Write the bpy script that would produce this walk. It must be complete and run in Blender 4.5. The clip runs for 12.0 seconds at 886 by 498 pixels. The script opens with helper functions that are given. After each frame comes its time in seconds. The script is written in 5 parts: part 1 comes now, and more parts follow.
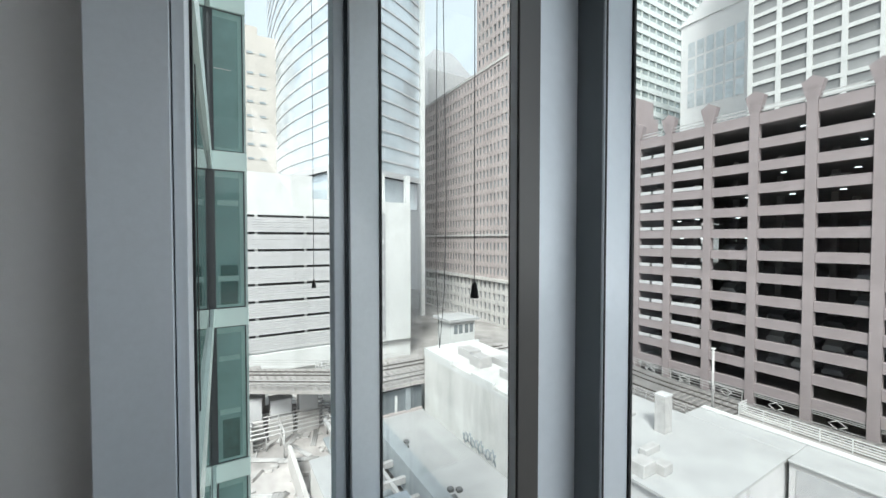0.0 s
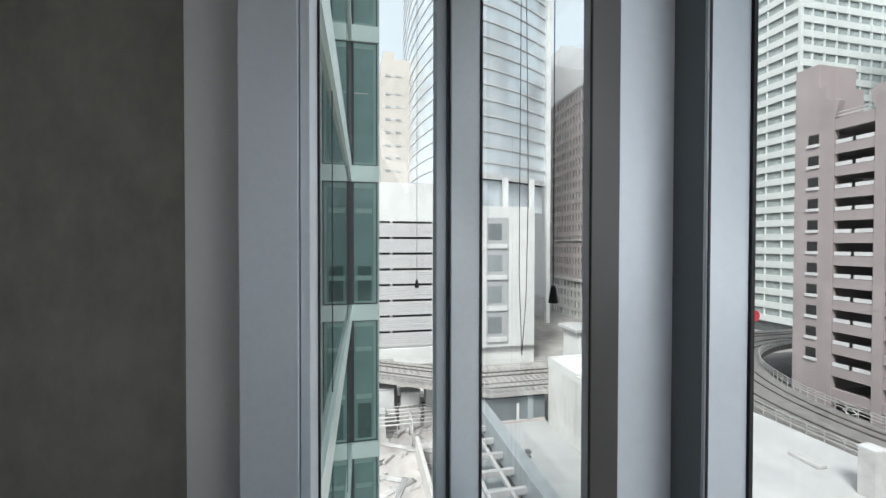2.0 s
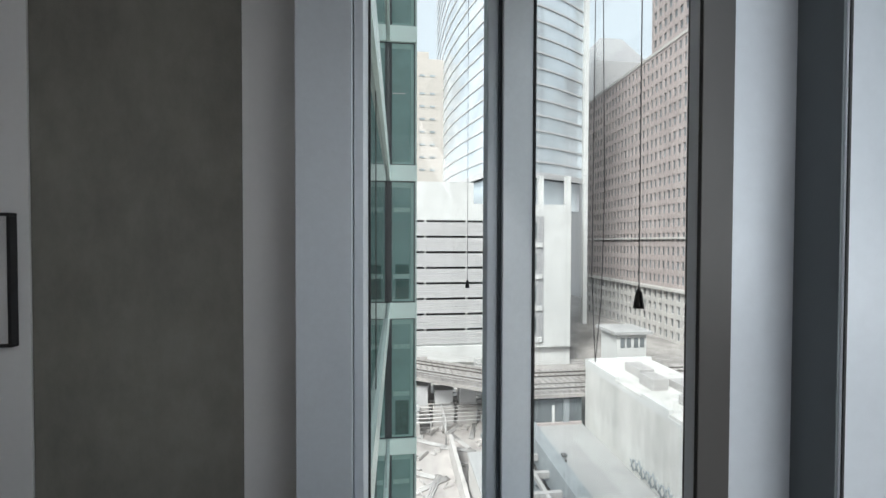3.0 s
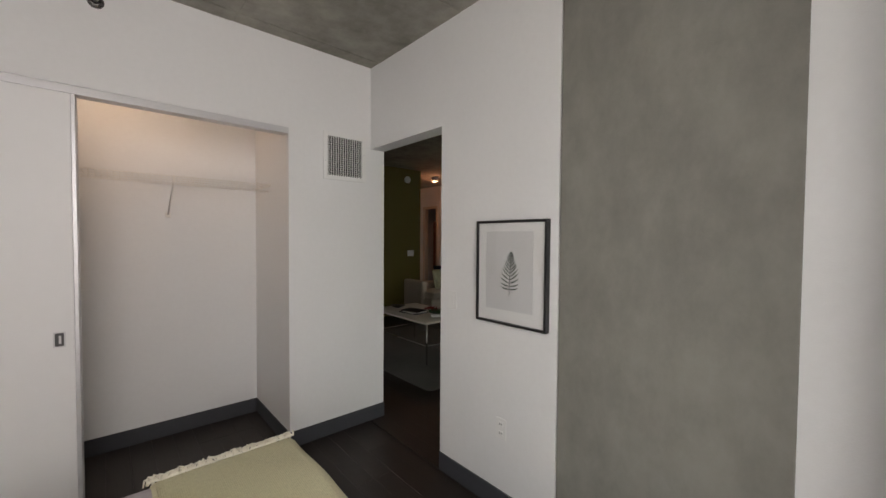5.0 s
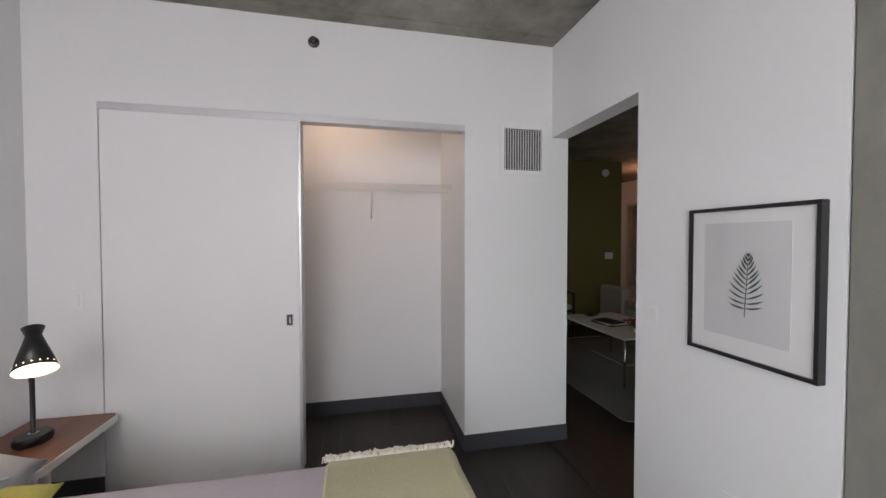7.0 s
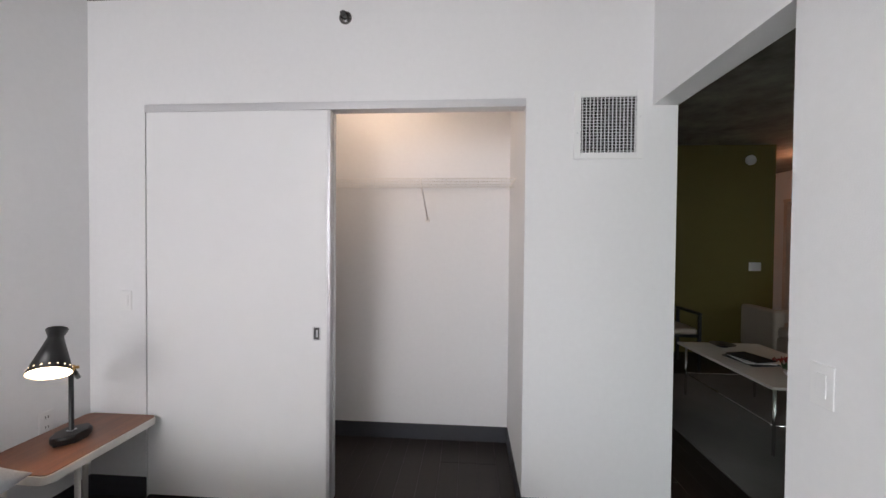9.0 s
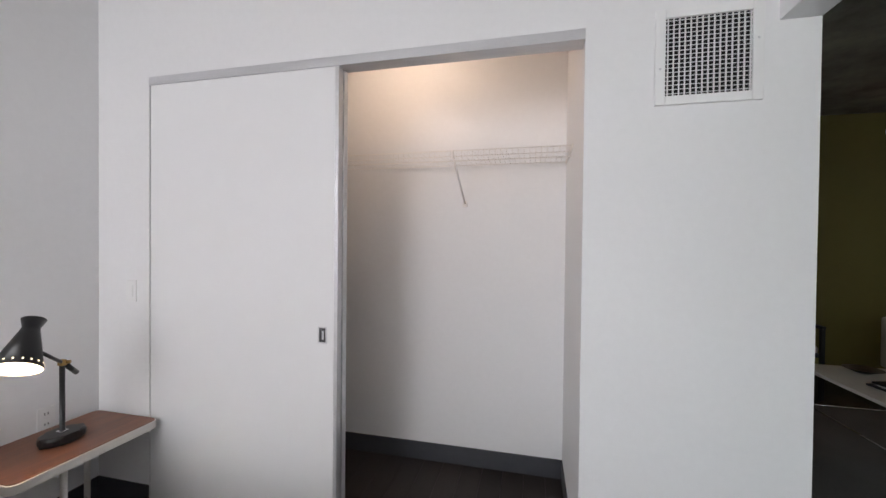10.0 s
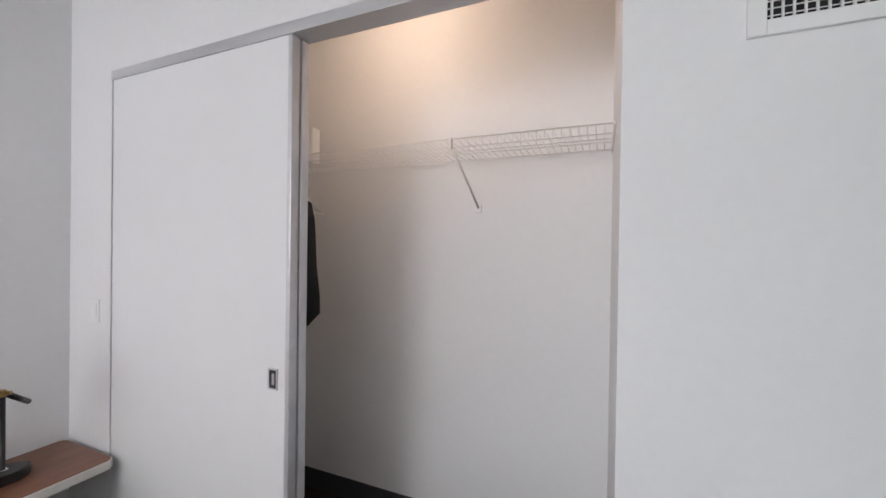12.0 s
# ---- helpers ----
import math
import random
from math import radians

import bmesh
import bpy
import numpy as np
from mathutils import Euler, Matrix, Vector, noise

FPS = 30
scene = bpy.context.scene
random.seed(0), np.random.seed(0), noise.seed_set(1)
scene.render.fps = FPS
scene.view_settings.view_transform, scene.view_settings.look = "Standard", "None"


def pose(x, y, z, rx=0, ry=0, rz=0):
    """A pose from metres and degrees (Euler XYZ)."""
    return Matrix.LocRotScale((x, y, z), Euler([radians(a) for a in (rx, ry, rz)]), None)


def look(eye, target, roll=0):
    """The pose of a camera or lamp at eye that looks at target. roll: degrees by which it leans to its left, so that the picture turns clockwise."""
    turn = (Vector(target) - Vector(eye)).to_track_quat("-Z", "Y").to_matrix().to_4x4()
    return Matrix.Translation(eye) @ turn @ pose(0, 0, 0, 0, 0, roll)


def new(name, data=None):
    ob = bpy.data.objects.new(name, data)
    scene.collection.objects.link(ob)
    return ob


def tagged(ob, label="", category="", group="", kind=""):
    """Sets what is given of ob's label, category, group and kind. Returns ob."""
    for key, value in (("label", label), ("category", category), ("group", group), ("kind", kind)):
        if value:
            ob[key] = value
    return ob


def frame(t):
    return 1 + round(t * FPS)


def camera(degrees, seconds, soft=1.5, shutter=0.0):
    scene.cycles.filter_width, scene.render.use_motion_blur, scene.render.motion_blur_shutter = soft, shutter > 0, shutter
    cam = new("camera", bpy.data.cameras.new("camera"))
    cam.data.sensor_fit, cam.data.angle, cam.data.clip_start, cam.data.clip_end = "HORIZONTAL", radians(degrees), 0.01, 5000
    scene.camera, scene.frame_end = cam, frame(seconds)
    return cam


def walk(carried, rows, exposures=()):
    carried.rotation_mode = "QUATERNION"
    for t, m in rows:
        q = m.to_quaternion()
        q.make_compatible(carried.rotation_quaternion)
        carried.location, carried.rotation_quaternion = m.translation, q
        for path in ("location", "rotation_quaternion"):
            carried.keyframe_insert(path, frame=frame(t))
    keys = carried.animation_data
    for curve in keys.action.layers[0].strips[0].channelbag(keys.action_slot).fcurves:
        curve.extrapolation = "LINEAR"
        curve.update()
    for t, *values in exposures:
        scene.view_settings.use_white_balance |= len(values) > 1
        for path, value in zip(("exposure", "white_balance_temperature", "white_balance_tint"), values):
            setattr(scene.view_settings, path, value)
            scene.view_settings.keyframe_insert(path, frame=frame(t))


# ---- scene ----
cam = camera(98.7, 12.0)
PATH = [
    (0, (-1.866, -3.282, 1.39), (-0.142, -4.294, 1.34), 0.0),
    (0.5, (-1.836, -3.32, 1.385), (0.009, -4.091, 1.34), 0.0),
    (1, (-1.841, -3.371, 1.382), (0.071, -3.957, 1.348), 0.0),
    (1.5, (-1.874, -3.387, 1.381), (0.074, -3.839, 1.354), 0.0),
    (2, (-1.89, -3.394, 1.38), (0.067, -3.807, 1.353), 0.1),
    (2.5, (-1.882, -3.408, 1.38), (0.081, -3.79, 1.354), 0.1),
    (4.3, (-1.648, -2.848, 1.39), (0.191, -2.066, 1.335), 0.6),
    (4.5, (-1.635, -2.82, 1.383), (0.094, -1.811, 1.33), 0.7),
    (5, (-1.643, -2.762, 1.403), (-0.317, -1.266, 1.346), 0.4),
    (5.5, (-1.669, -2.76, 1.402), (-0.844, -0.939, 1.35), 0.1),
    (6, (-1.633, -2.764, 1.399), (-1.11, -0.835, 1.35), 0.0),
    (6.5, (-1.544, -2.715, 1.385), (-1.084, -0.769, 1.335), 0.0),
    (6.7, (-1.491, -2.662, 1.379), (-1.036, -0.715, 1.329), 0.0),
    (8.3, (-0.967, -2.284, 1.408), (-0.955, -0.284, 1.367), 0.2),
    (8.5, (-0.957, -2.238, 1.412), (-1.036, -0.24, 1.372), 0.4),
    (9, (-0.965, -2.105, 1.393), (-1.103, -0.11, 1.358), 0.5),
    (9.5, (-0.929, -1.831, 1.326), (-1.18, 0.153, 1.284), 0.5),
    (10, (-0.864, -1.628, 1.305), (-1.318, 0.319, 1.28), 0.6),
    (10.5, (-0.8, -1.583, 1.324), (-1.447, 0.31, 1.305), 0.8),
    (11, (-0.785, -1.51, 1.356), (-1.492, 0.361, 1.334), 0.9),
    (11.5, (-0.785, -1.291, 1.367), (-1.536, 0.562, 1.348), 0.9),
    (12, (-0.706, -1.063, 1.369), (-1.475, 0.784, 1.356), 0.8),
]
EXPO = [(0, 0.7, 6250, 5), (1.2, 0.6, 6300, 7), (2.7, 0.58, 6350, 8), (4.3, 0.9, 6450, 9), (4.6, 1.12, 6750, 11), (5.1, 2.12, 7200, 13), (5.6, 2.12, 7000, 16), (6.2, 2.1, 6700, 16), (7.5, 2.38, 6550, 13), (9.5, 2.58, 6480, 12.5), (12, 2.56, 6400, 12)]
rows = [(t, look(eye, target, roll)) for t, eye, target, roll in PATH]
walk(cam, rows, exposures=EXPO)

# ---- world and lights ----
world = bpy.data.worlds.new("world")
scene.world = world
world.use_nodes = True
wn, wl = world.node_tree.nodes, world.node_tree.links
sky = wn.new("ShaderNodeTexSky")
sky.sky_type, sky.sun_disc = 'NISHITA', False
sky.sun_elevation, sky.sun_rotation = radians(48), radians(310)
sky.air_density, sky.dust_density, sky.ozone_density = 0.7, 9.0, 0.6
wn["Background"].inputs[1].default_value = 0.15
veil = wn.new("ShaderNodeMix")          # thin bright overcast over the clear sky
veil.data_type = 'RGBA'
veil.inputs["Factor"].default_value = 0.75
veil.inputs["B"].default_value = (5.0, 5.35, 5.6, 1)
wl.new(sky.outputs[0], veil.inputs["A"])
wl.new(veil.outputs["Result"], wn["Background"].inputs[0])
sun = new("sun", bpy.data.lights.new("sun", "SUN"))
sun.data.energy, sun.data.angle, sun.data.color = 3.3, radians(16), (1, 0.985, 0.965)
sun.matrix_world = look((-26, 22, 38), (0, 0, 0))


def area_lamp(name, m, sx, sy, watts, colour):
    ob = new(name, bpy.data.lights.new(name, "AREA"))
    ob.data.shape, ob.data.size, ob.data.size_y = 'RECTANGLE', sx, sy
    ob.data.energy, ob.data.color, ob.matrix_world = watts, colour, m
    return ob


def spot_bulb(name, place, watts, colour, radius=0.03):
    ob = new(name, bpy.data.lights.new(name, "POINT"))
    ob.data.energy, ob.data.color, ob.data.shadow_soft_size, ob.location = watts, colour, radius, place
    return ob


area_lamp("window_daylight_living", look((3.4, -2.92, 1.35), (3.4, 2, 0.6)), 4.6, 2.3, 1.0, (1.0, 0.95, 0.9))
# daylight of the sky entering by the tall windows
area_lamp("window_daylight_south", look((-2.3, -4.02, 1.84), (-2.6, 0, -0.9)), 1.3, 1.6, 9.6, (0.985, 0.97, 0.99))
area_lamp("window_daylight_corner", look((-0.72, -3.957, 1.4), (-0.8, 0, -0.1)), 1.1, 2.6, 1.3, (0.985, 0.97, 0.99))


# ---- materials ----
def material(name, colour, rough=0.5, metal=0.0, spread=0.06, scale=6.0, bump=0.0, bump_scale=60.0, stretch=(1, 1, 1), coat=0.0,
             second=None, patch=1.2, per_object=0.0, transmission=0.0):
    m = bpy.data.materials.new(name)
    m.use_nodes = True
    n, l = m.node_tree.nodes, m.node_tree.links
    p = n["Principled BSDF"]
    p.inputs["Roughness"].default_value, p.inputs["Metallic"].default_value = rough, metal
    p.inputs["Coat Weight"].default_value = coat
    p.inputs["Transmission Weight"].default_value = transmission
    co, mp = n.new("ShaderNodeTexCoord"), n.new("ShaderNodeMapping")
    mp.inputs["Scale"].default_value = stretch
    l.new(co.outputs["Object"], mp.inputs["Vector"])
    big, fine = n.new("ShaderNodeTexNoise"), n.new("ShaderNodeTexNoise")
    big.inputs["Scale"].default_value, big.inputs["Detail"].default_value = patch, 5
    fine.inputs["Scale"].default_value, fine.inputs["Detail"].default_value = scale, 6
    fine.inputs["Roughness"].default_value = 0.65
    for tex in (big, fine):
        l.new(mp.outputs[0], tex.inputs["Vector"])
    add = n.new("ShaderNodeMath")
    add.operation = 'ADD'
    l.new(big.outputs["Fac"], add.inputs[0])
    l.new(fine.outputs["Fac"], add.inputs[1])
    last = add
    if per_object:
        info, mul = n.new("ShaderNodeObjectInfo"), n.new("ShaderNodeMath")
        mul.operation = 'MULTIPLY_ADD'
        mul.inputs[1].default_value = per_object
        l.new(info.outputs["Random"], mul.inputs[0])
        l.new(add.outputs[0], mul.inputs[2])
        last = mul
    ramp = n.new("ShaderNodeMapRange")
    ramp.inputs["From Min"].default_value, ramp.inputs["From Max"].default_value = 0.7, 1.3 + per_object
    l.new(last.outputs[0], ramp.inputs["Value"])
    mix = n.new("ShaderNodeMix")
    mix.data_type = 'RGBA'
    c2 = second or tuple(min(1, c * (1 + 2 * spread)) for c in colour)
    mix.inputs["A"].default_value = (*[c * (1 - spread) for c in colour], 1)
    mix.inputs["B"].default_value = (*c2, 1)
    l.new(ramp.outputs[0], mix.inputs["Factor"])
    l.new(mix.outputs["Result"], p.inputs["Base Color"])
    rr = n.new("ShaderNodeMapRange")
    rr.inputs["To Min"].default_value, rr.inputs["To Max"].default_value = max(0.02, rough - 0.08), min(1, rough + 0.08)
    l.new(fine.outputs["Fac"], rr.inputs["Value"])
    l.new(rr.outputs[0], p.inputs["Roughness"])
    if bump:
        b, tex = n.new("ShaderNodeBump"), n.new("ShaderNodeTexNoise")
        tex.inputs["Scale"].default_value, tex.inputs["Detail"].default_value = bump_scale, 4
        l.new(mp.outputs[0], tex.inputs["Vector"])
        b.inputs["Strength"].default_value, b.inputs["Distance"].default_value = bump, 0.01
        l.new(tex.outputs["Fac"], b.inputs["Height"])
        l.new(b.outputs[0], p.inputs["Normal"])
    return m


def glow(name, colour, strength):
    m = bpy.data.materials.new(name)
    m.use_nodes = True
    p = m.node_tree.nodes["Principled BSDF"]
    p.inputs["Base Color"].default_value = (*colour, 1)
    p.inputs["Emission Color"].default_value, p.inputs["Emission Strength"].default_value = (*colour, 1), strength
    return m


def clear_glass(name, tint, gloss=0.08, graze=0.6):
    m = bpy.data.materials.new(name)
    m.use_nodes = True
    n, l = m.node_tree.nodes, m.node_tree.links
    n.remove(n["Principled BSDF"])
    t, g, mix, lw, pw, rg = (n.new(k) for k in ("ShaderNodeBsdfTransparent", "ShaderNodeBsdfGlossy", "ShaderNodeMixShader", "ShaderNodeLayerWeight", "ShaderNodeMath", "ShaderNodeMapRange"))
    t.inputs[0].default_value = (*tint, 1)
    g.inputs["Roughness"].default_value = 0.01
    pw.operation = 'POWER'
    pw.inputs[1].default_value = 5
    l.new(lw.outputs["Facing"], pw.inputs[0])
    rg.inputs["To Min"].default_value, rg.inputs["To Max"].default_value = gloss * .25, graze
    l.new(pw.outputs[0], rg.inputs["Value"])
    l.new(rg.outputs[0], mix.inputs[0])
    l.new(t.outputs[0], mix.inputs[1])
    l.new(g.outputs[0], mix.inputs[2])
    l.new(mix.outputs[0], n["Material Output"].inputs[0])
    return m


M_WALL = material("white_paint", (0.78, 0.78, 0.79), 0.6, spread=0.015, scale=30, bump=0.08, bump_scale=220)
M_DOOR = material("white_lacquer", (0.8, 0.8, 0.81), 0.42, spread=0.01, scale=8, bump=0.02, bump_scale=90)
M_CONC = material("raw_concrete", (0.208, 0.201, 0.182), 0.78, spread=0.14, scale=7, stretch=(1.1, 1.1, 0.7), bump=0.1, bump_scale=60, patch=1.3)
M_CEIL = material("formed_concrete", (0.235, 0.225, 0.20), 0.85, spread=0.34, scale=5, bump=0.3, bump_scale=30, patch=1.5)
M_ALU = material("grey_painted_aluminium", (0.57, 0.61, 0.66), 0.38, metal=0.1, spread=0.03, scale=40, bump=0.01)
M_ALU_DARK = material("dark_bronze_aluminium", (0.07, 0.07, 0.072), 0.4, metal=0.3, spread=0.05)
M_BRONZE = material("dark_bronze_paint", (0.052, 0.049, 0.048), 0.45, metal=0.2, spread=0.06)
M_GAP_SHADE = material("gap_shade_paint", (0.05, 0.06, 0.072), 0.6)
# same finish as M_ALU, lightened to carry the sky's light
M_ALU_LIT = material("sky_lightened_aluminium", (0.72, 0.755, 0.79), 0.36, metal=0.1, spread=0.03, scale=40, bump=0.01)
M_SLATE = material("slate_grey_facing", (0.13, 0.15, 0.165), 0.45, metal=0.1, spread=0.04)
M_GASKET = material("black_rubber", (0.012, 0.012, 0.014), 0.7)
M_GLASS = clear_glass("window_glass", (0.97, 0.99, 0.985), 0.12)
M_FLOOR = material("espresso_wood", (0.019, 0.014, 0.012), 0.5, spread=0.22, scale=9, bump=0.06, bump_scale=35, stretch=(9, 0.8, 9), per_object=0.35)
M_BASE = material("charcoal_rubber", (0.055, 0.058, 0.068), 0.5, spread=0.08, scale=20)
M_OLIVE = material("olive_paint", (0.165, 0.135, 0.03), 0.6, spread=0.03, scale=25, bump=0.06, bump_scale=200)
M_STEEL = material("brushed_aluminium", (0.62, 0.62, 0.64), 0.38, metal=0.45, spread=0.06, scale=50, stretch=(1, 12, 12))
M_BLACK = material("black_lacquer", (0.012, 0.012, 0.013), 0.35, spread=0.1)


# ---- builders ----
def box(bm, x0, x1, y0, y1, z0, z1, bevel=0.0):
    m = Matrix.Translation(((x0 + x1) / 2, (y0 + y1) / 2, (z0 + z1) / 2)) @ Matrix.Diagonal((abs(x1 - x0), abs(y1 - y0), abs(z1 - z0), 1))
    vs = bmesh.ops.create_cube(bm, size=1, matrix=m)["verts"]
    if bevel:
        es = list({e for v in vs for e in v.link_edges})
        bmesh.ops.bevel(bm, geom=es, offset=bevel, segments=2, affect='EDGES', profile=0.5)
    return vs


def boxes(*items, bevel=0.0):
    bm = bmesh.new()
    for it in items:
        box(bm, *it, bevel=bevel)
    return bm


def lathe(bm, profile, steps=32, m=Matrix.Identity(4), caps=True):
    rings = []
    for r, z in profile:
        rings.append([bm.verts.new(m @ Vector((r * math.cos(2 * math.pi * i / steps), r * math.sin(2 * math.pi * i / steps), z))) for i in range(steps)])
    for a, b in zip(rings, rings[1:]):
        for i in range(steps):
            f = bm.faces.new((a[i], a[(i + 1) % steps], b[(i + 1) % steps], b[i]))
            f.smooth = True
    for ring, flip in ((rings[0], True), (rings[-1], False)):
        if caps and profile[0 if flip else -1][0] > 1e-4:
            bm.faces.new(list(reversed(ring)) if flip else ring)


def rod(bm, a, b, r, steps=10):
    a, b = Vector(a), Vector(b)
    d = b - a
    lathe(bm, [(r, 0), (r, d.length)], steps, Matrix.Translation(a) @ d.to_track_quat('Z', 'Y').to_matrix().to_4x4())


def mesh_from(name, bm, mat):
    me = bpy.data.meshes.new(name)
    bmesh.ops.recalc_face_normals(bm, faces=bm.faces[:])
    bm.to_mesh(me)
    bm.free()
    me.materials.append(mat)
    return me


def part(name, bm, mat, parent=None, label=""):
    ob = new(name, mesh_from(name, bm, mat))
    if parent:
        ob.parent = parent
        ob.matrix_parent_inverse = parent.matrix_basis.inverted()
    return tagged(ob, label)


def thing(name, place, label, category, group="", kind=""):
    ob = new(name)
    ob.location = place
    ob.empty_display_size = 0.1
    return tagged(ob, label, category, group, kind)


def setting(name, bm, mat, label, category):
    return tagged(part(name, bm, mat), label, category, "", "structure")


# ---- the room's shell ----
H, ZF = 2.79, -0.130           # ceiling and finished floor
XL, YB = -3.213, 0.80          # left wall, back of the closet
OX0, OX1, OZ = -2.86, -0.665, 2.18   # closet opening
DZ, DW, T = 2.13, 0.89, 0.13   # doorway head, width, wall thickness
wall_closet = setting("wall_closet", boxes((XL, OX0, 0, .1, ZF, H), (OX0, OX1, 0, .1, OZ, H), (OX1, T, 0, YB + .1, ZF, H)), M_WALL, "white painted drywall wall with a wide closet opening", "wall")
setting("wall_closet_back", boxes((-3.1, OX1, YB, YB + .1, ZF, H), (-3.2, -3.1, .1, YB + .1, ZF, H)), M_WALL, "white painted wall at the back of the closet", "wall")
setting("wall_picture", boxes((0, T, -1.752, -DW, ZF, H), (0, T, -DW, 0, DZ, H)), M_WALL, "white painted drywall partition with a doorway", "wall")
setting("wall_window_stub", boxes((0.012, T, -3.0, -2.617, ZF, H)), M_WALL, "white painted strip of wall beside the window", "wall")
setting("wall_west", boxes((XL - .15, XL, -4.15, .1, ZF, H)), M_WALL, "plain white painted bedroom wall", "wall")
setting("wall_concrete", boxes((0.002, T + .1, -2.617, -1.757, ZF, H), bevel=0.004), M_CONC, "raw grey concrete wall panel with rough edges", "wall")
floor = setting("floor", boxes((-3.4, -.02, -4.12, .95, -.3, ZF - .016), (-.02, 6.75, -3.07, 7.0, -.3, ZF - .016)), M_FLOOR, "dark espresso wood plank floor", "floor")
bm = boxes((-3.4, -.02, -4.12, .95, H, H + .19), (-.02, 6.75, -3.07, 7.0, H, H + .19))
for i in range(3):
    for k in range(5):                  # formwork sheets leave slightly proud fields
        x0, y0 = XL + .02 + i * 1.09, -3.85 + k * .93
        box(bm, x0 + .004, x0 + 1.08, y0 + .004, min(y0 + .922, -.004), H - .004 - .002 * ((i + k) % 2), H + .01)
setting("ceiling", bm, M_CEIL, "bare board-marked concrete ceiling slab", "ceiling")
base = boxes((OX1, T + .006, -.006, 0, ZF, -.012), (XL, OX0, -.006, 0, ZF, -.012), (-.006, 0, -1.752, -DW, ZF, -.012), (OX0 - .2, OX1, YB - .006, YB, ZF, -.012), (OX1 - .006, OX1, 0.0, YB, ZF, -.012),
             (XL, XL + .006, -4, 0, ZF, -.012), (T, T + .006, 0, YB + .1, ZF, -.012))
setting("baseboard", base, M_BASE, "charcoal grey rubber wall base strip", "baseboard")
# south window wall
setting("wall_south", boxes((XL, -2.95, -4.15, -3.95, ZF, H), (-2.95, -.05, -4.12, -3.9, -.25, .06), (-2.95, -.05, -4.12, -3.9, 2.66, H)), M_ALU, "grey aluminium window wall with sill and head", "window wall")

# windows
w1 = setting("window_1", boxes((-.31, 0.02, -3.146, -2.93, ZF, H), bevel=0.003), M_ALU, "grey aluminium jamb cover beside a narrow corner pane", "window")
part("jamb", boxes((-.285, .02, -3.187, -3.15, ZF, H), bevel=.003), M_ALU, w1)
part("gasket", boxes((-.02, .012, -3.197, -3.187, .06, 2.7)), M_GASKET, w1)
p = part("pane", boxes((-.012, 0, -3.80, -3.20, 0.0, 2.75)), M_GLASS, w1)
p.visible_shadow = False
part("sill", boxes((-.2, .02, -3.742, -3.19, ZF, .06)), M_ALU, w1)
part("head", boxes((-.2, .02, -3.742, -3.19, 2.7, H)), M_ALU, w1)
part("stop", boxes((-.075, .012, -3.809, -3.742, ZF, H), bevel=.006), M_ALU, w1)
# dark strip painted in for the shaded step beside the stop
part("stop_joint", boxes((-.088, -.07, -3.8085, -3.793, ZF, H)), M_GAP_SHADE, w1)
# corner mullion gets the lightened copy, so its lit face is in the colour
cm = setting("window_2", boxes((-.113, .014, -3.952, -3.809, ZF, H), bevel=.003), M_ALU_LIT, "grey aluminium corner mullion and tall south pane", "window")
part("gasket", boxes((-.119, -.10, -3.964, -3.952, .06, 2.7)), M_GASKET, cm)
p = part("pane", boxes((-1.30, -.105, -3.975, -3.963, 0.0, 2.75)), M_GLASS, cm)
p.visible_shadow = False
# strip's lit look is put into its colour too
part("strip", boxes((-1.3172, -1.297, -3.90, -3.765, ZF, H), bevel=.002), M_ALU_LIT, cm)
part("strip_joint", boxes((-1.297, -1.286, -3.90, -3.772, ZF, H)), M_ALU_DARK, cm)
# stepped mullion post between the south panes
w3 = setting("window_3", boxes((-1.31, -1.29, -3.93, -3.90, ZF, H)), M_ALU, "grey aluminium stepped mullion post and wide south pane", "window")
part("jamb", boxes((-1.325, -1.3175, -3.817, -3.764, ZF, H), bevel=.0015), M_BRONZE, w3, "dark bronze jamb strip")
part("inner_jamb", boxes((-1.3175, -1.3165, -3.79, -3.787, ZF, H)), M_GASKET, w3)
part("cover", boxes((-1.318, -1.29, -3.93, -3.8175, ZF, H), bevel=.002), M_ALU, w3)
part("post", boxes((-1.381, -1.25, -4.018, -3.9325, ZF, H), bevel=.003), M_ALU, w3)
# thin facing, darker than the post, over its north face
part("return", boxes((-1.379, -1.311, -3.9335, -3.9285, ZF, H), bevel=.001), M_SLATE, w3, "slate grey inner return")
part("joint", boxes((-1.3825, -1.378, -3.939, -3.935, ZF, H)), M_GASKET, w3)
part("gasket", boxes((-1.385, -1.37, -4.025, -4.018, .06, 2.7)), M_GASKET, w3)
p = part("pane", boxes((-2.96, -1.375, -4.037, -4.025, 0, 2.75)), M_GLASS, w3)
p.visible_shadow = False

# ---- living room shell ----
YO = 3.5                       # olive wall
setting("wall_olive", boxes((T, 3.27, YO, YO + .12, ZF, H)), M_OLIVE, "olive green painted accent wall", "wall")
setting("wall_living_far", boxes((6.6, 6.75, -3.05, 6, ZF, H), (T, 6.6, 6.0, 6.1, ZF, H), (T, .2, YB + .1, YO, ZF, H)), M_WALL, "white painted living room and corridor walls", "wall")

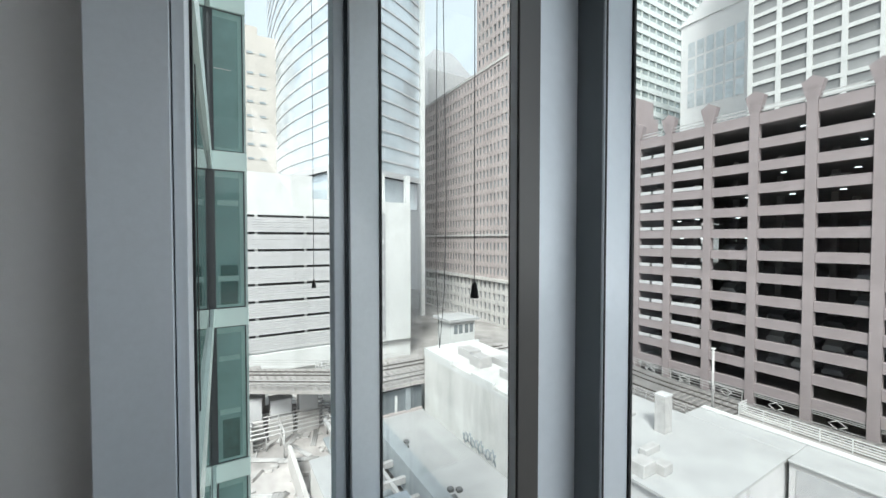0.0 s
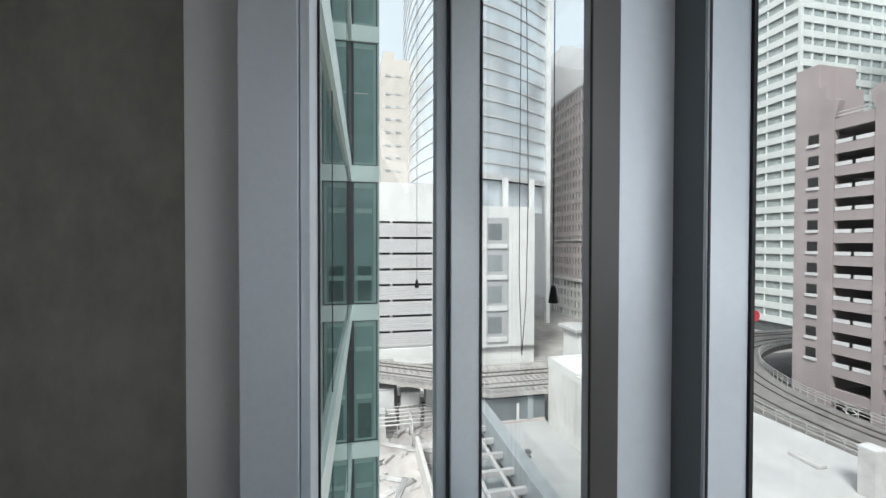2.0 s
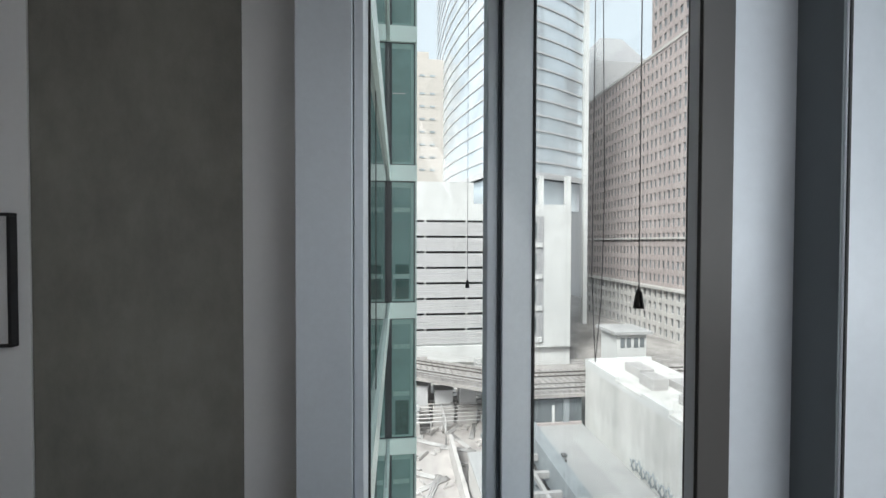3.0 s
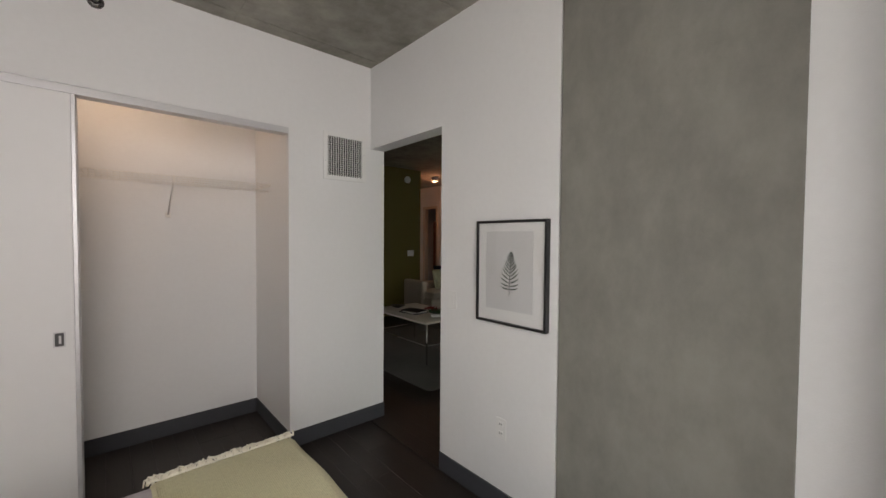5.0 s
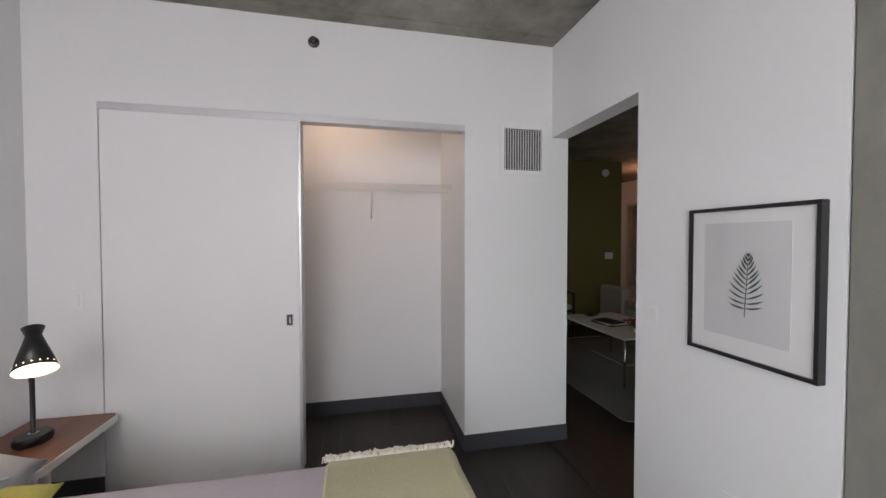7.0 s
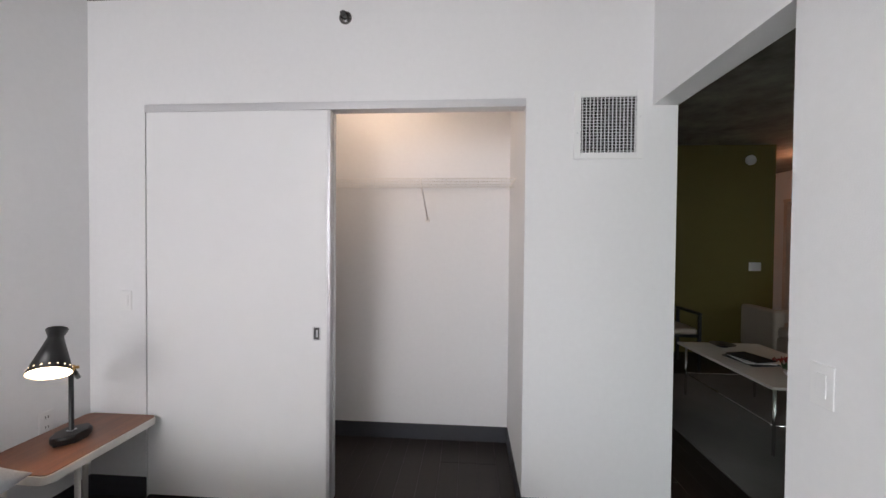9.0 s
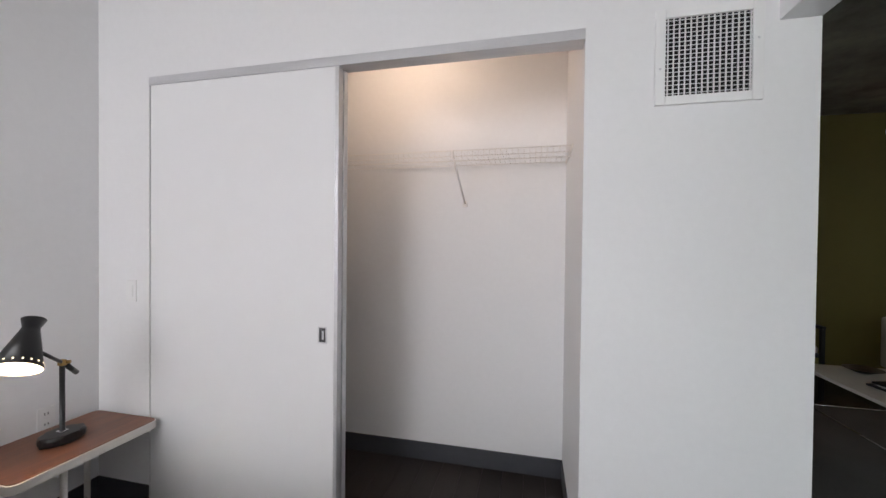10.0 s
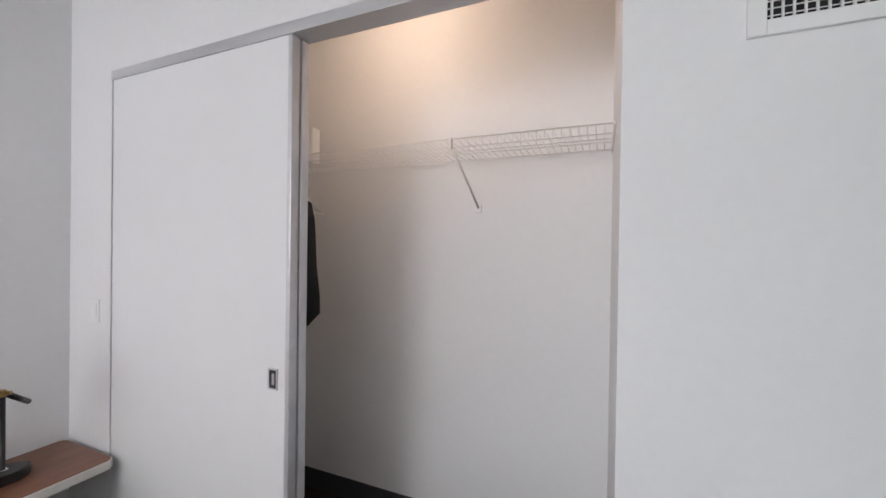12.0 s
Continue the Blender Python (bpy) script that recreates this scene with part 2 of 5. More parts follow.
M_BED = material("mauve_grey_cotton", (0.44, 0.405, 0.44), 0.85, spread=0.05, scale=60, bump=0.25, bump_scale=300)
M_THROW = material("pale_yellow_weave", (0.55, 0.525, 0.36), 0.9, spread=0.1, scale=120, bump=0.5, bump_scale=260)
M_FRINGE = material("cream_yarn", (0.72, 0.68, 0.58), 0.9, spread=0.08)
M_YELLOW = material("mustard_cotton", (0.50, 0.45, 0.10), 0.85, spread=0.1, scale=90, bump=0.3, bump_scale=240)
M_CUSHION = material("grey_linen", (0.36, 0.37, 0.40), 0.9, spread=0.08, scale=80, bump=0.35, bump_scale=320)
M_STITCH = material("pale_embroidery", (0.62, 0.64, 0.70), 0.9)
M_WALNUT = material("walnut_veneer", (0.17, 0.068, 0.036), 0.42, spread=0.22, scale=5, stretch=(14, 1.2, 14), bump=0.06, bump_scale=20, coat=0.1)
M_CREAM = material("cream_lacquer", (0.72, 0.70, 0.66), 0.45, spread=0.03)
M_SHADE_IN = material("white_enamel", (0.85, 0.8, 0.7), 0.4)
M_CHROME = material("chrome", (0.75, 0.75, 0.76), 0.12, metal=1.0, spread=0.02)
M_CHROMED = material("dark_chrome", (0.16, 0.15, 0.15), 0.25, metal=0.9)
M_BRASS = material("aged_brass", (0.42, 0.28, 0.12), 0.35, metal=1.0)
M_PAPER = material("white_paper", (0.74, 0.74, 0.74), 0.7, spread=0.01)
M_MAT = material("grey_mount_board", (0.60, 0.60, 0.61), 0.8, spread=0.015)
M_LEAF_INK = material("dark_green_ink", (0.03, 0.045, 0.035), 0.8, spread=0.25, scale=30)
M_PLATE = material("white_plastic", (0.79, 0.79, 0.79), 0.4, spread=0.01)
M_DARK = material("dark_void", (0.01, 0.01, 0.01), 0.9)
M_VINYL = material("white_coated_wire", (0.78, 0.76, 0.74), 0.4)
M_GARMENT = material("black_cloth", (0.012, 0.012, 0.014), 0.95, spread=0.3, scale=40, bump=0.3, bump_scale=200)
M_RUG = material("grey_pile_rug", (0.14, 0.135, 0.13), 0.95, spread=0.25, scale=120, bump=0.8, bump_scale=300)
M_SOFA = material("beige_upholstery", (0.48, 0.41, 0.35), 0.9, spread=0.06, scale=80, bump=0.3, bump_scale=260)
M_NAVY = material("navy_velvet", (0.012, 0.018, 0.035), 0.9, spread=0.2)
M_MAROON = material("maroon_velvet", (0.06, 0.012, 0.015), 0.9, spread=0.2)
M_GREEN = material("succulent_green", (0.06, 0.12, 0.05), 0.6, spread=0.35, scale=60)
M_RED = material("red_petal", (0.25, 0.03, 0.025), 0.7, spread=0.3, scale=60)
M_DOORWOOD = material("corridor_door_paint", (0.60, 0.52, 0.46), 0.5, spread=0.02)
M_BULB = glow("lamp_bulb", (1.0, 0.82, 0.55), 2.5)
M_DOWN = glow("downlight_lens", (1.0, 0.72, 0.45), 3)


def pose_all(ob, m):
    ob.matrix_basis = m
    return ob


def cushion_mesh(w, h, d, n=14):
    bm = bmesh.new()
    bmesh.ops.create_grid(bm, x_segments=n, y_segments=n, size=0.5)
    top = list(bm.verts)
    ret = bmesh.ops.duplicate(bm, geom=bm.faces[:])
    low = [v for v in ret["geom"] if isinstance(v, bmesh.types.BMVert)]
    for vs, s in ((top, 1), (low, -1)):
        for v in vs:
            u, t = v.co.x * 2, v.co.y * 2
            k = max(0.0, (1 - u * u)) ** 0.45 * max(0.0, (1 - t * t)) ** 0.45
            pin = 1 - 0.07 * (1 - abs(u * t)) * (abs(u) ** 4 + abs(t) ** 4) * 0.8
            wob = 0.06 * noise.noise((u * 1.7, t * 1.7, s * 3.1))
            v.co = Vector((u * w / 2 * pin, t * h / 2 * pin, s * d / 2 * k * (1 + wob)))
    bmesh.ops.remove_doubles(bm, verts=bm.verts[:], dist=0.0005)
    for f in bm.faces:
        f.smooth = True
    return bm


# ---- closet ----
track = thing("closet_track", (-1.5, .04, 2.17), "brushed aluminium sliding door track over the closet", "door track")
part("fascia", boxes((OX0, OX1, -.004, .003, 2.135, 2.178), bevel=.001), M_STEEL, track)
part("channel", boxes((OX0, OX1, .003, .09, 2.139, 2.178), bevel=.002), M_STEEL, track)
door = thing("sliding_door", (-2.3, .03, ZF), "white sliding closet door, half open, with flush pull", "door")
part("panel", boxes((OX0 + .004, -1.772, .004, .04, ZF + .012, 2.136), bevel=.002), M_DOOR, door)
part("edge_profile", boxes((-1.772, -1.752, .002, .042, ZF + .012, 2.136), bevel=.003), M_STEEL, door, "brushed aluminium edge profile")
pull = part("flush_pull", boxes((-1.852, -1.846, -.001, .01, .826, .906), (-1.812, -1.806, -.001, .01, .826, .906), (-1.846, -1.812, -.001, .01, .826, .832), (-1.846, -1.812, -.001, .01, .9, .906)), M_STEEL, door, "brushed steel flush pull")
part("recess", boxes((-1.846, -1.812, .001, .006, .832, .9)), M_ALU_DARK, pull)
part("finger_bar", boxes((-1.832, -1.822, -.002, .003, .845, .887), bevel=.002), M_STEEL, pull)
back = thing("sliding_door", (-2.4, .06, ZF), "white sliding closet door stacked behind the front one", "door")
part("panel", boxes((-2.84, -1.765, .05, .084, ZF + .012, 2.134), bevel=.002), M_DOOR, back)
part("edge_profile", boxes((-1.765, -1.748, .048, .086, ZF + .012, 2.134), bevel=.003), M_STEEL, back, "brushed aluminium edge profile")

SH_Z, SH_Y0 = 1.812, .40
shelf = thing("wire_shelf", (-1.8, YB, SH_Z), "white coated wire closet shelf on wall brackets", "shelf")
for y, z in ((SH_Y0, SH_Z), (.53, SH_Z), (.66, SH_Z), (YB - .01, SH_Z), (SH_Y0, SH_Z - .055)):
    bm = bmesh.new()
    rod(bm, (-3.09, y, z), (OX1 - .01, y, z), .0027, 6)
    part("long_wire", bm, M_VINYL, shelf)
bm = bmesh.new()
rod(bm, (0, SH_Y0, SH_Z - .055), (0, SH_Y0, SH_Z + .003), .0012, 4)
rod(bm, (0, SH_Y0, SH_Z + .003), (0, YB - .01, SH_Z + .003), .0012, 4)
cross = mesh_from("cross_wire", bm, M_VINYL)
for i in range(80):
    w = new("cross_wire", cross)
    w.parent, w.location = shelf, (-3.07 + i * .03 - shelf.location.x, -shelf.location.y, -shelf.location.z)
for x in (-2.5, -1.29):
    b = part("bracket", boxes((x - .006, x + .006, SH_Y0 - .005, SH_Y0 + .012, SH_Z - .04, SH_Z + .006)), M_VINYL, shelf)
    bm = bmesh.new()
    rod(bm, (x, SH_Y0 + .01, SH_Z - .02), (x + .004, YB - .004, 1.565), .006, 8)
    part("strut", bm, M_VINYL, b)
    part("foot", boxes((x - .012, x + .02, YB - .012, YB, 1.545, 1.585), bevel=.003), M_VINYL, b)
part("end_cap", boxes((-.672, OX1, SH_Y0 - .01, YB, SH_Z - .012, SH_Z + .008), bevel=.003), M_VINYL, shelf)
bm = boxes((-2.21, -2.17, .58, .64, SH_Z + .004, SH_Z + .2), bevel=.006)
tagged(part("wall_bracket", bm, M_PLATE), "white plastic fitting standing on the closet shelf", "fitting")

hanger = thing("clothes_hanger", (-2.11, SH_Y0, 1.58), "white plastic hanger on the closet shelf wire", "hanger")
bm = bmesh.new()
rod(bm, (-2.11, SH_Y0, 1.835), (-2.11, SH_Y0, 1.65), .003, 6)
rod(bm, (-2.11, SH_Y0, 1.65), (-2.11, SH_Y0 - .2, 1.54), .006, 8)
rod(bm, (-2.11, SH_Y0, 1.65), (-2.11, SH_Y0 + .2, 1.54), .006, 8)
rod(bm, (-2.11, SH_Y0 - .2, 1.54), (-2.11, SH_Y0 + .2, 1.54), .005, 8)
part("frame", bm, M_VINYL, hanger)
bm = bmesh.new()
secs = [(1.61, .05, .02), (1.585, .11, .028), (1.5, .135, .04), (1.38, .145, .045), (1.25, .155, .05), (1.1, .18, .055), (1.0, .185, .05), (.95, .1, .03)]
rings = []
for z, hy, hx in secs:
    rings.append([bm.verts.new((-2.11 + .6 * hx * math.cos(a) * (1 + .25 * math.sin(5 * a + z * 4)), SH_Y0 + hy * math.sin(a), z)) for a in [k * math.pi / 12 for k in range(24)]])
for a, b in zip(rings, rings[1:]):
    for i in range(24):
        bm.faces.new((a[i], a[(i + 1) % 24], b[(i + 1) % 24], b[i])).smooth = True
bm.faces.new(rings[0]), bm.faces.new(rings[-1])
tagged(part("garment", bm, M_GARMENT), "black garment hanging from a hanger in the closet", "clothing")
cl = thing("closet_light", (-1.65, .28, H), "small round closet ceiling light, warm and lit", "ceiling light")
bm = bmesh.new()
lathe(bm, [(.075, 0), (.075, -.02), (.06, -.035)], 24, Matrix.Translation((-1.65, .28, H)))
part("housing", bm, M_PLATE, cl)
bm = bmesh.new()
lathe(bm, [(.055, -.03), (.05, -.05), (.02, -.062), (0.0001, -.064)], 24, Matrix.Translation((-1.65, .28, H)))
part("diffuser", bm, M_BULB, cl)
spot_bulb("closet_bulb", (-1.65, .28, H - .2), 1.25, (1.0, 0.72, 0.53), .1)

# ---- vent, sprinkler, switches, picture ----
vent = thing("air_vent", (-.23, 0, 2.03), "white painted wall air grille with vertical louvres", "air vent")
part("frame", boxes((-.411, -.375, -.012, 0, 1.847, 2.21), (-.086, -.05, -.012, 0, 1.847, 2.21), (-.375, -.086, -.012, 0, 2.176, 2.21), (-.375, -.086, -.012, 0, 1.847, 1.881), bevel=.002), M_PLATE, vent)
# near-black sheet in place of the unlit duct behind the slats
part("backing", boxes((-.375, -.086, -.0035, -.001, 1.881, 2.176)), M_DARK, vent)
for i in range(15):
    x = -.368 + i * .0196
    part("slat", boxes((x, x + .0032, -.011, -.003, 1.881, 2.176)), M_PLATE, vent)
for i in range(18):
    z = 1.889 + i * .0163
    part("crossbar", boxes((-.375, -.086, -.0065, -.004, z, z + .002)), M_PLATE, vent)
for x, z in ((-.393, 1.985), (-.068, 2.07)):
    bm = bmesh.new()
    lathe(bm, [(.0045, 0), (.003, .002)], 10, pose(x, -.012, z, 90, 0, 0))
    part("screw", bm, M_STEEL, vent)

spr = thing("sprinkler", (-1.667, 0, 2.641), "dark chrome sidewall sprinkler with round plate", "sprinkler")
bm = bmesh.new()
lathe(bm, [(.035, 0), (.036, .006), (.028, .012), (.02, .02)], 28, pose(-1.667, 0, 2.641, 90, 0, 0))
part("escutcheon", bm, M_CHROMED, spr)
bm = bmesh.new()
lathe(bm, [(.012, .01), (.01, .045), (.016, .047), (.016, .05)], 16, pose(-1.667, 0, 2.641, 90, 0, 0))
part("head", bm, M_ALU_DARK, spr)


def wall_plate(name, m, label, cat, outlet=False):
    t = thing(name, (0, 0, 0), label, cat)
    part("plate", boxes((-.036, .036, -.004, 0, -.058, .058), bevel=.0025), M_PLATE, t)
    if outlet:
        for z in (-.026, .026):
            sk = part("socket", boxes((-.016, .016, -.0065, -.003, z - .014, z + .014), bevel=.0015), M_PLATE, t)
            part("slot", boxes((-.008, -.005, -.007, -.006, z - .006, z + .006)), M_DARK, sk)
            part("slot", boxes((.005, .008, -.007, -.006, z - .006, z + .006)), M_DARK, sk)
    else:
        part("rocker", boxes((-.015, .015, -.0065, -.003, -.032, .032), bevel=.0015), M_PLATE, t)
    return pose_all(t, m)


wall_plate("light_switch", pose(-2.98, 0, 1.034), "white rocker light switch beside the closet", "light switch")
wall_plate("light_switch", pose(0, -1.005, 1.012, 0, 0, -90), "white rocker light switch beside the doorway", "light switch")
wall_plate("outlet", pose(0, -1.41, .34, 0, 0, -90), "white duplex power outlet below the framed print", "power outlet", True)
wall_plate("outlet", pose(XL, -.24, .415, 0, 0, 90), "white duplex power outlet above the bedside shelf", "power outlet", True)

PY0, PY1, PZ0, PZ1 = -1.709, -1.238, .934, 1.502
pic = thing("framed_print", (0, (PY0 + PY1) / 2, PZ0), "black framed botanical print of a palm leaf", "picture")
for nm, b in (("rail", (-.034, -.001, PY0, PY1, PZ1 - .014, PZ1)), ("rail", (-.034, -.001, PY0, PY1, PZ0, PZ0 + .014)),
              ("stile", (-.034, -.001, PY0, PY0 + .013, PZ0 + .014, PZ1 - .014)), ("stile", (-.034, -.001, PY1 - .013, PY1, PZ0 + .014, PZ1 - .014))):
    part(nm, boxes(b, bevel=.0015), M_BLACK, pic)
part("mount", boxes((-.022, -.004, PY0 + .013, PY1 - .013, PZ0 + .014, PZ1 - .014)), M_PAPER, pic)
part("sheet", boxes((-.0245, -.022, PY0 + .085, PY1 - .07, PZ0 + .08, PZ1 - .06)), M_MAT, pic)
bm = bmesh.new()
cy, z0, z1 = (PY0 + PY1) / 2 + .0, 1.10, 1.325
rod(bm, (-.026, cy, z0), (-.026, cy - .012, z1), .0013, 6)
for i in range(12):
    f = i / 11
    z = z0 + .03 + f * (z1 - z0 - .036)
    ln = .074 * (.8 + .2 * math.sin(math.pi * min(1, f * 1.4 + .1))) * (1 - .72 * f ** 4)
    yc = cy - .012 * (z - z0) / (z1 - z0)
    for s in (-1, 1):
        a = radians(2 + 24 * min(1, f * 3) + 36 * f ** 1.5 + random.uniform(-4, 4))
        root = Vector((-.0262, yc, z))
        pts = []
        for u, w in ((0, .15), (.25, .8), (.5, 1), (.75, .7), (1, 0)):
            b = a + .25 * (u - .5)
            c = root + Vector((0, s * ln * u * math.cos(b), ln * u * math.sin(b)))
            pts.append((c, Vector((0, -s * math.sin(b), math.cos(b))) * .0038 * w))
        ring = [c - d for c, d in pts] + [c + d for c, d in reversed(pts[:-1])]
        bm.faces.new([bm.verts.new(q) for q in ring])
part("leaf_print", bm, M_LEAF_INK, pic)
gl_pane = part("glazing", boxes((-.0305, -.029, PY0 + .013, PY1 - .013, PZ0 + .014, PZ1 - .014)), clear_glass("picture_glass", (0.99, 0.99, 0.99), 0.1), pic)
gl_pane.visible_shadow = False

# ---- bedside shelf and lamp ----
def rounded_slab(x0, x1, y0, y1, z0, z1, r, bevel):
    bm = bmesh.new()
    pts = []
    for cx, cy, a0 in ((x1 - r, y1 - r, 0), (x0 + r, y1 - r, 90), (x0 + r, y0 + r, 180), (x1 - r, y0 + r, 270)):
        for k in range(7):
            a = radians(a0 + 15 * k)
            pts.append((cx + r * math.cos(a), cy + r * math.sin(a)))
    lo, hi = [bm.verts.new((x, y, z0)) for x, y in pts], [bm.verts.new((x, y, z1)) for x, y in pts]
    n = len(pts)
    for i in range(n):
        bm.faces.new((lo[i], lo[(i + 1) % n], hi[(i + 1) % n], hi[i]))
    bm.faces.new(hi), bm.faces.new(list(reversed(lo)))
    if bevel:
        bmesh.ops.bevel(bm, geom=[e for e in bm.edges if abs(e.verts[0].co.z - e.verts[1].co.z) < 1e-6], offset=bevel, segments=2, affect='EDGES', profile=.5)
    return bm


NZ = .372
ns = thing("bedside_table", (-2.98, -.32, ZF), "cream bedside table with a walnut veneer top", "bedside table")
part("tray", rounded_slab(XL + .02, -2.765, -.612, -.02, NZ - .042, NZ - .004, .035, .004), M_CREAM, ns)
part("top", rounded_slab(XL + .026, -2.772, -.606, -.026, NZ - .006, NZ, .03, .001), M_WALNUT, ns, "reddish walnut veneer top")
for x, y in ((-2.9, -.36), (-3.12, -.5), (-3.12, -.12)):
    bm = bmesh.new()
    rod(bm, (x, y, ZF), (x, y, NZ - .042), .013, 12)
    part("leg", bm, M_CREAM, ns)
lamp = thing("desk_lamp", (-2.985, -.312, NZ), "black metal desk lamp, lit, with perforated cone shade", "lamp")
LX, LY = -2.985, -.312
part("base", rounded_slab(LX - .06, LX + .06, LY - .085, LY + .085, NZ, NZ + .042, .055, .012), M_BLACK, lamp)
bm = bmesh.new()
lathe(bm, [(.016, .04), (.014, .045), (.0105, .05), (.0105, .355)], 16, Matrix.Translation((LX, LY, NZ)))
part("post", bm, M_BLACK, lamp)
part("collar", boxes((LX - .016, LX + .016, LY - .016, LY + .016, NZ + .042, NZ + .048), bevel=.002), M_CHROME, lamp)
KZ = NZ + .362
kn = part("knuckle", boxes((LX - .014, LX + .014, LY - .012, LY + .012, KZ - .012, KZ + .016), bevel=.004), M_BRASS, lamp, "brass swivel knuckle")
bm = bmesh.new()
rod(bm, (LX + .014, LY + .008, KZ + .003), (LX + .026, LY + .018, KZ + .003), .008, 12)
part("wing_nut", bm, M_BRASS, kn)
AIM = Vector((.6, -.8, 0))             # the way the arm points, level
K = Vector((LX, LY, KZ))
bm = bmesh.new()
rod(bm, K - AIM * .03 - Vector((0, 0, .014)), K + AIM * .23 + Vector((0, 0, .125)), .0075, 10)
part("arm", bm, M_BLACK, lamp)
bm = bmesh.new()
rod(bm, K - AIM * .028 - Vector((0, 0, .013)), K - AIM * .135 - Vector((0, 0, .085)), .0115, 14)
part("counter_handle", bm, M_BLACK, lamp)
axis = Vector((-.08, .107, .19)).normalized()
SM = Matrix.Translation(Vector((-2.832, -.514, .938))) @ axis.to_track_quat('Z', 'Y').to_matrix().to_4x4()
bm = bmesh.new()
lathe(bm, [(.039, .048), (.027, .012), (.032, -.006), (.077, -.158), (.0755, -.158), (.030, -.007), (.025, .012), (.037, .048)], 40, SM)
sh = part("shade", bm, M_BLACK, lamp, "black cone shade")
bm = bmesh.new()
lathe(bm, [(.0742, -.1575), (.029, -.01), (.0001, -.008)], 40, SM, False)
part("lining", bm, M_SHADE_IN, sh)
# small glowing discs imitate lamplight coming through holes in the shade
hole = bmesh.new()
lathe(hole, [(.003, 0), (.0026, .0012)], 8)
hole_mesh = mesh_from("perforation", hole, glow("lit_hole", (1.0, 0.8, 0.5), 0.6))
for k in range(18):
    a = 2 * math.pi * k / 18
    r = .0722
    ho = new("perforation", hole_mesh)
    ho.parent, ho.matrix_parent_inverse = sh, Matrix.Identity(4)
    ho.matrix_basis = SM @ Matrix.Translation((r * math.cos(a), r * math.sin(a), -.139)) @ Vector((math.cos(a), math.sin(a), .38)).to_track_quat('Z', 'Y').to_matrix().to_4x4()
bm = bmesh.new()
bmesh.ops.create_uvsphere(bm, u_segments=16, v_segments=10, radius=.022, matrix=SM @ Matrix.Translation((0, 0, -.06)))
part("bulb", bm, M_BULB, lamp)
spot_bulb("desk_lamp_bulb", SM @ Vector((0, 0, -.105)), 0.6, (1.0, 0.74, 0.48), .03)

# ---- bed ----
BX0, BX1, BY0, BY1, BZ = -3.14, -.985, -2.46, -.935, .45
tagged(part("area_rug", rounded_slab(-2.7, -.6, -2.75, -.62, ZF, ZF + .012, .05, .003), M_RUG), "grey pile rug lying under the bed", "rug")
bed = thing("bed", (-2.06, -1.7, ZF), "low made bed with a smooth mauve grey spread", "bed")
RB = ZF + .012
part("platform", boxes((BX0 + .08, BX1 - .12, BY0 + .1, BY1 - .1, RB, .12), bevel=.006), M_WALNUT, bed)


def soft_block(x0, x1, y0, y1, z0, z1, r, wob=.004, n=26):
    bm = bmesh.new()
    bmesh.ops.create_cube(bm, size=1, matrix=Matrix.Translation(((x0 + x1) / 2, (y0 + y1) / 2, (z0 + z1) / 2)) @ Matrix.Diagonal((x1 - x0, y1 - y0, z1 - z0, 1)))
    bmesh.ops.bevel(bm, geom=bm.edges[:], offset=r, segments=4, affect='EDGES', profile=.5)
    bmesh.ops.subdivide_edges(bm, edges=[e for e in bm.edges if e.calc_length() > .3], cuts=n, use_grid_fill=True)
    for v in bm.verts:
        v.co += Vector((0, 0, wob * noise.noise(v.co * 3.1))) + Vector((wob, wob, 0)) * noise.noise(v.co * 5.3 + Vector((7, 1, 3)))
    for f in bm.faces:
        f.smooth = True
    return bm


part("bedspread", soft_block(BX0, BX1, BY0, BY1, .07, BZ, .05, .008), M_BED, bed, "mauve grey cotton bedspread")
throw = thing("throw_blanket", (-1.26, -1.7, BZ), "pale yellow woven throw with cream fringe across the bed", "blanket")
TX0, TX1 = -1.545, BX1 + .012
bm = soft_block(TX0, TX1, BY0 - .012, BY1 + .012, .16, BZ + .012, .05, .006)
part("weave", bm, M_THROW, throw)
bm = bmesh.new()
nx = 74
for i in range(nx):                     # diagonal ribs of the weave
    x = TX0 + .03 + (TX1 - TX0 - .08) * i / (nx - 1)
    prev = None
    for k in range(26):
        y = -1.0 - k * .025
        zz = BZ + .0125 + .006 * noise.noise(Vector((x, y, BZ + .012)) * 3.1)
        a = [bm.verts.new((x + dx, y, zz + dz)) for dx, dz in ((-.002, -.001), (0, .0018), (.002, -.001))]
        if prev:
            for j in range(2):
                bm.faces.new((prev[j], prev[j + 1], a[j + 1], a[j]))
        prev = a
part("rib", bm, M_THROW, throw)
bm = bmesh.new()
for i in range(120):
    x = TX0 + .012 + (TX1 - TX0 - .03) * i / 119 + random.uniform(-.003, .003)
    lean = .02 * math.sin(i * .9) + random.uniform(-.012, .012)
    p0 = Vector((x, BY1 - .028, BZ + .012))
    p1 = p0 + Vector((lean * .6, .02, random.uniform(.004, .011)))
    p2 = p1 + Vector((lean * .6, random.uniform(.014, .024), -random.uniform(.002, .012)))
    p3 = p2 + Vector((lean * .4, random.uniform(.004, .012), -random.uniform(.018, .045)))
    for a, b, r in ((p0, p1, .0036), (p1, p2, .0042), (p2, p3, .0032)):
        rod(bm, a, b, r, 6)
part("fringe", bm, M_FRINGE, throw, "cream tasselled fringe")

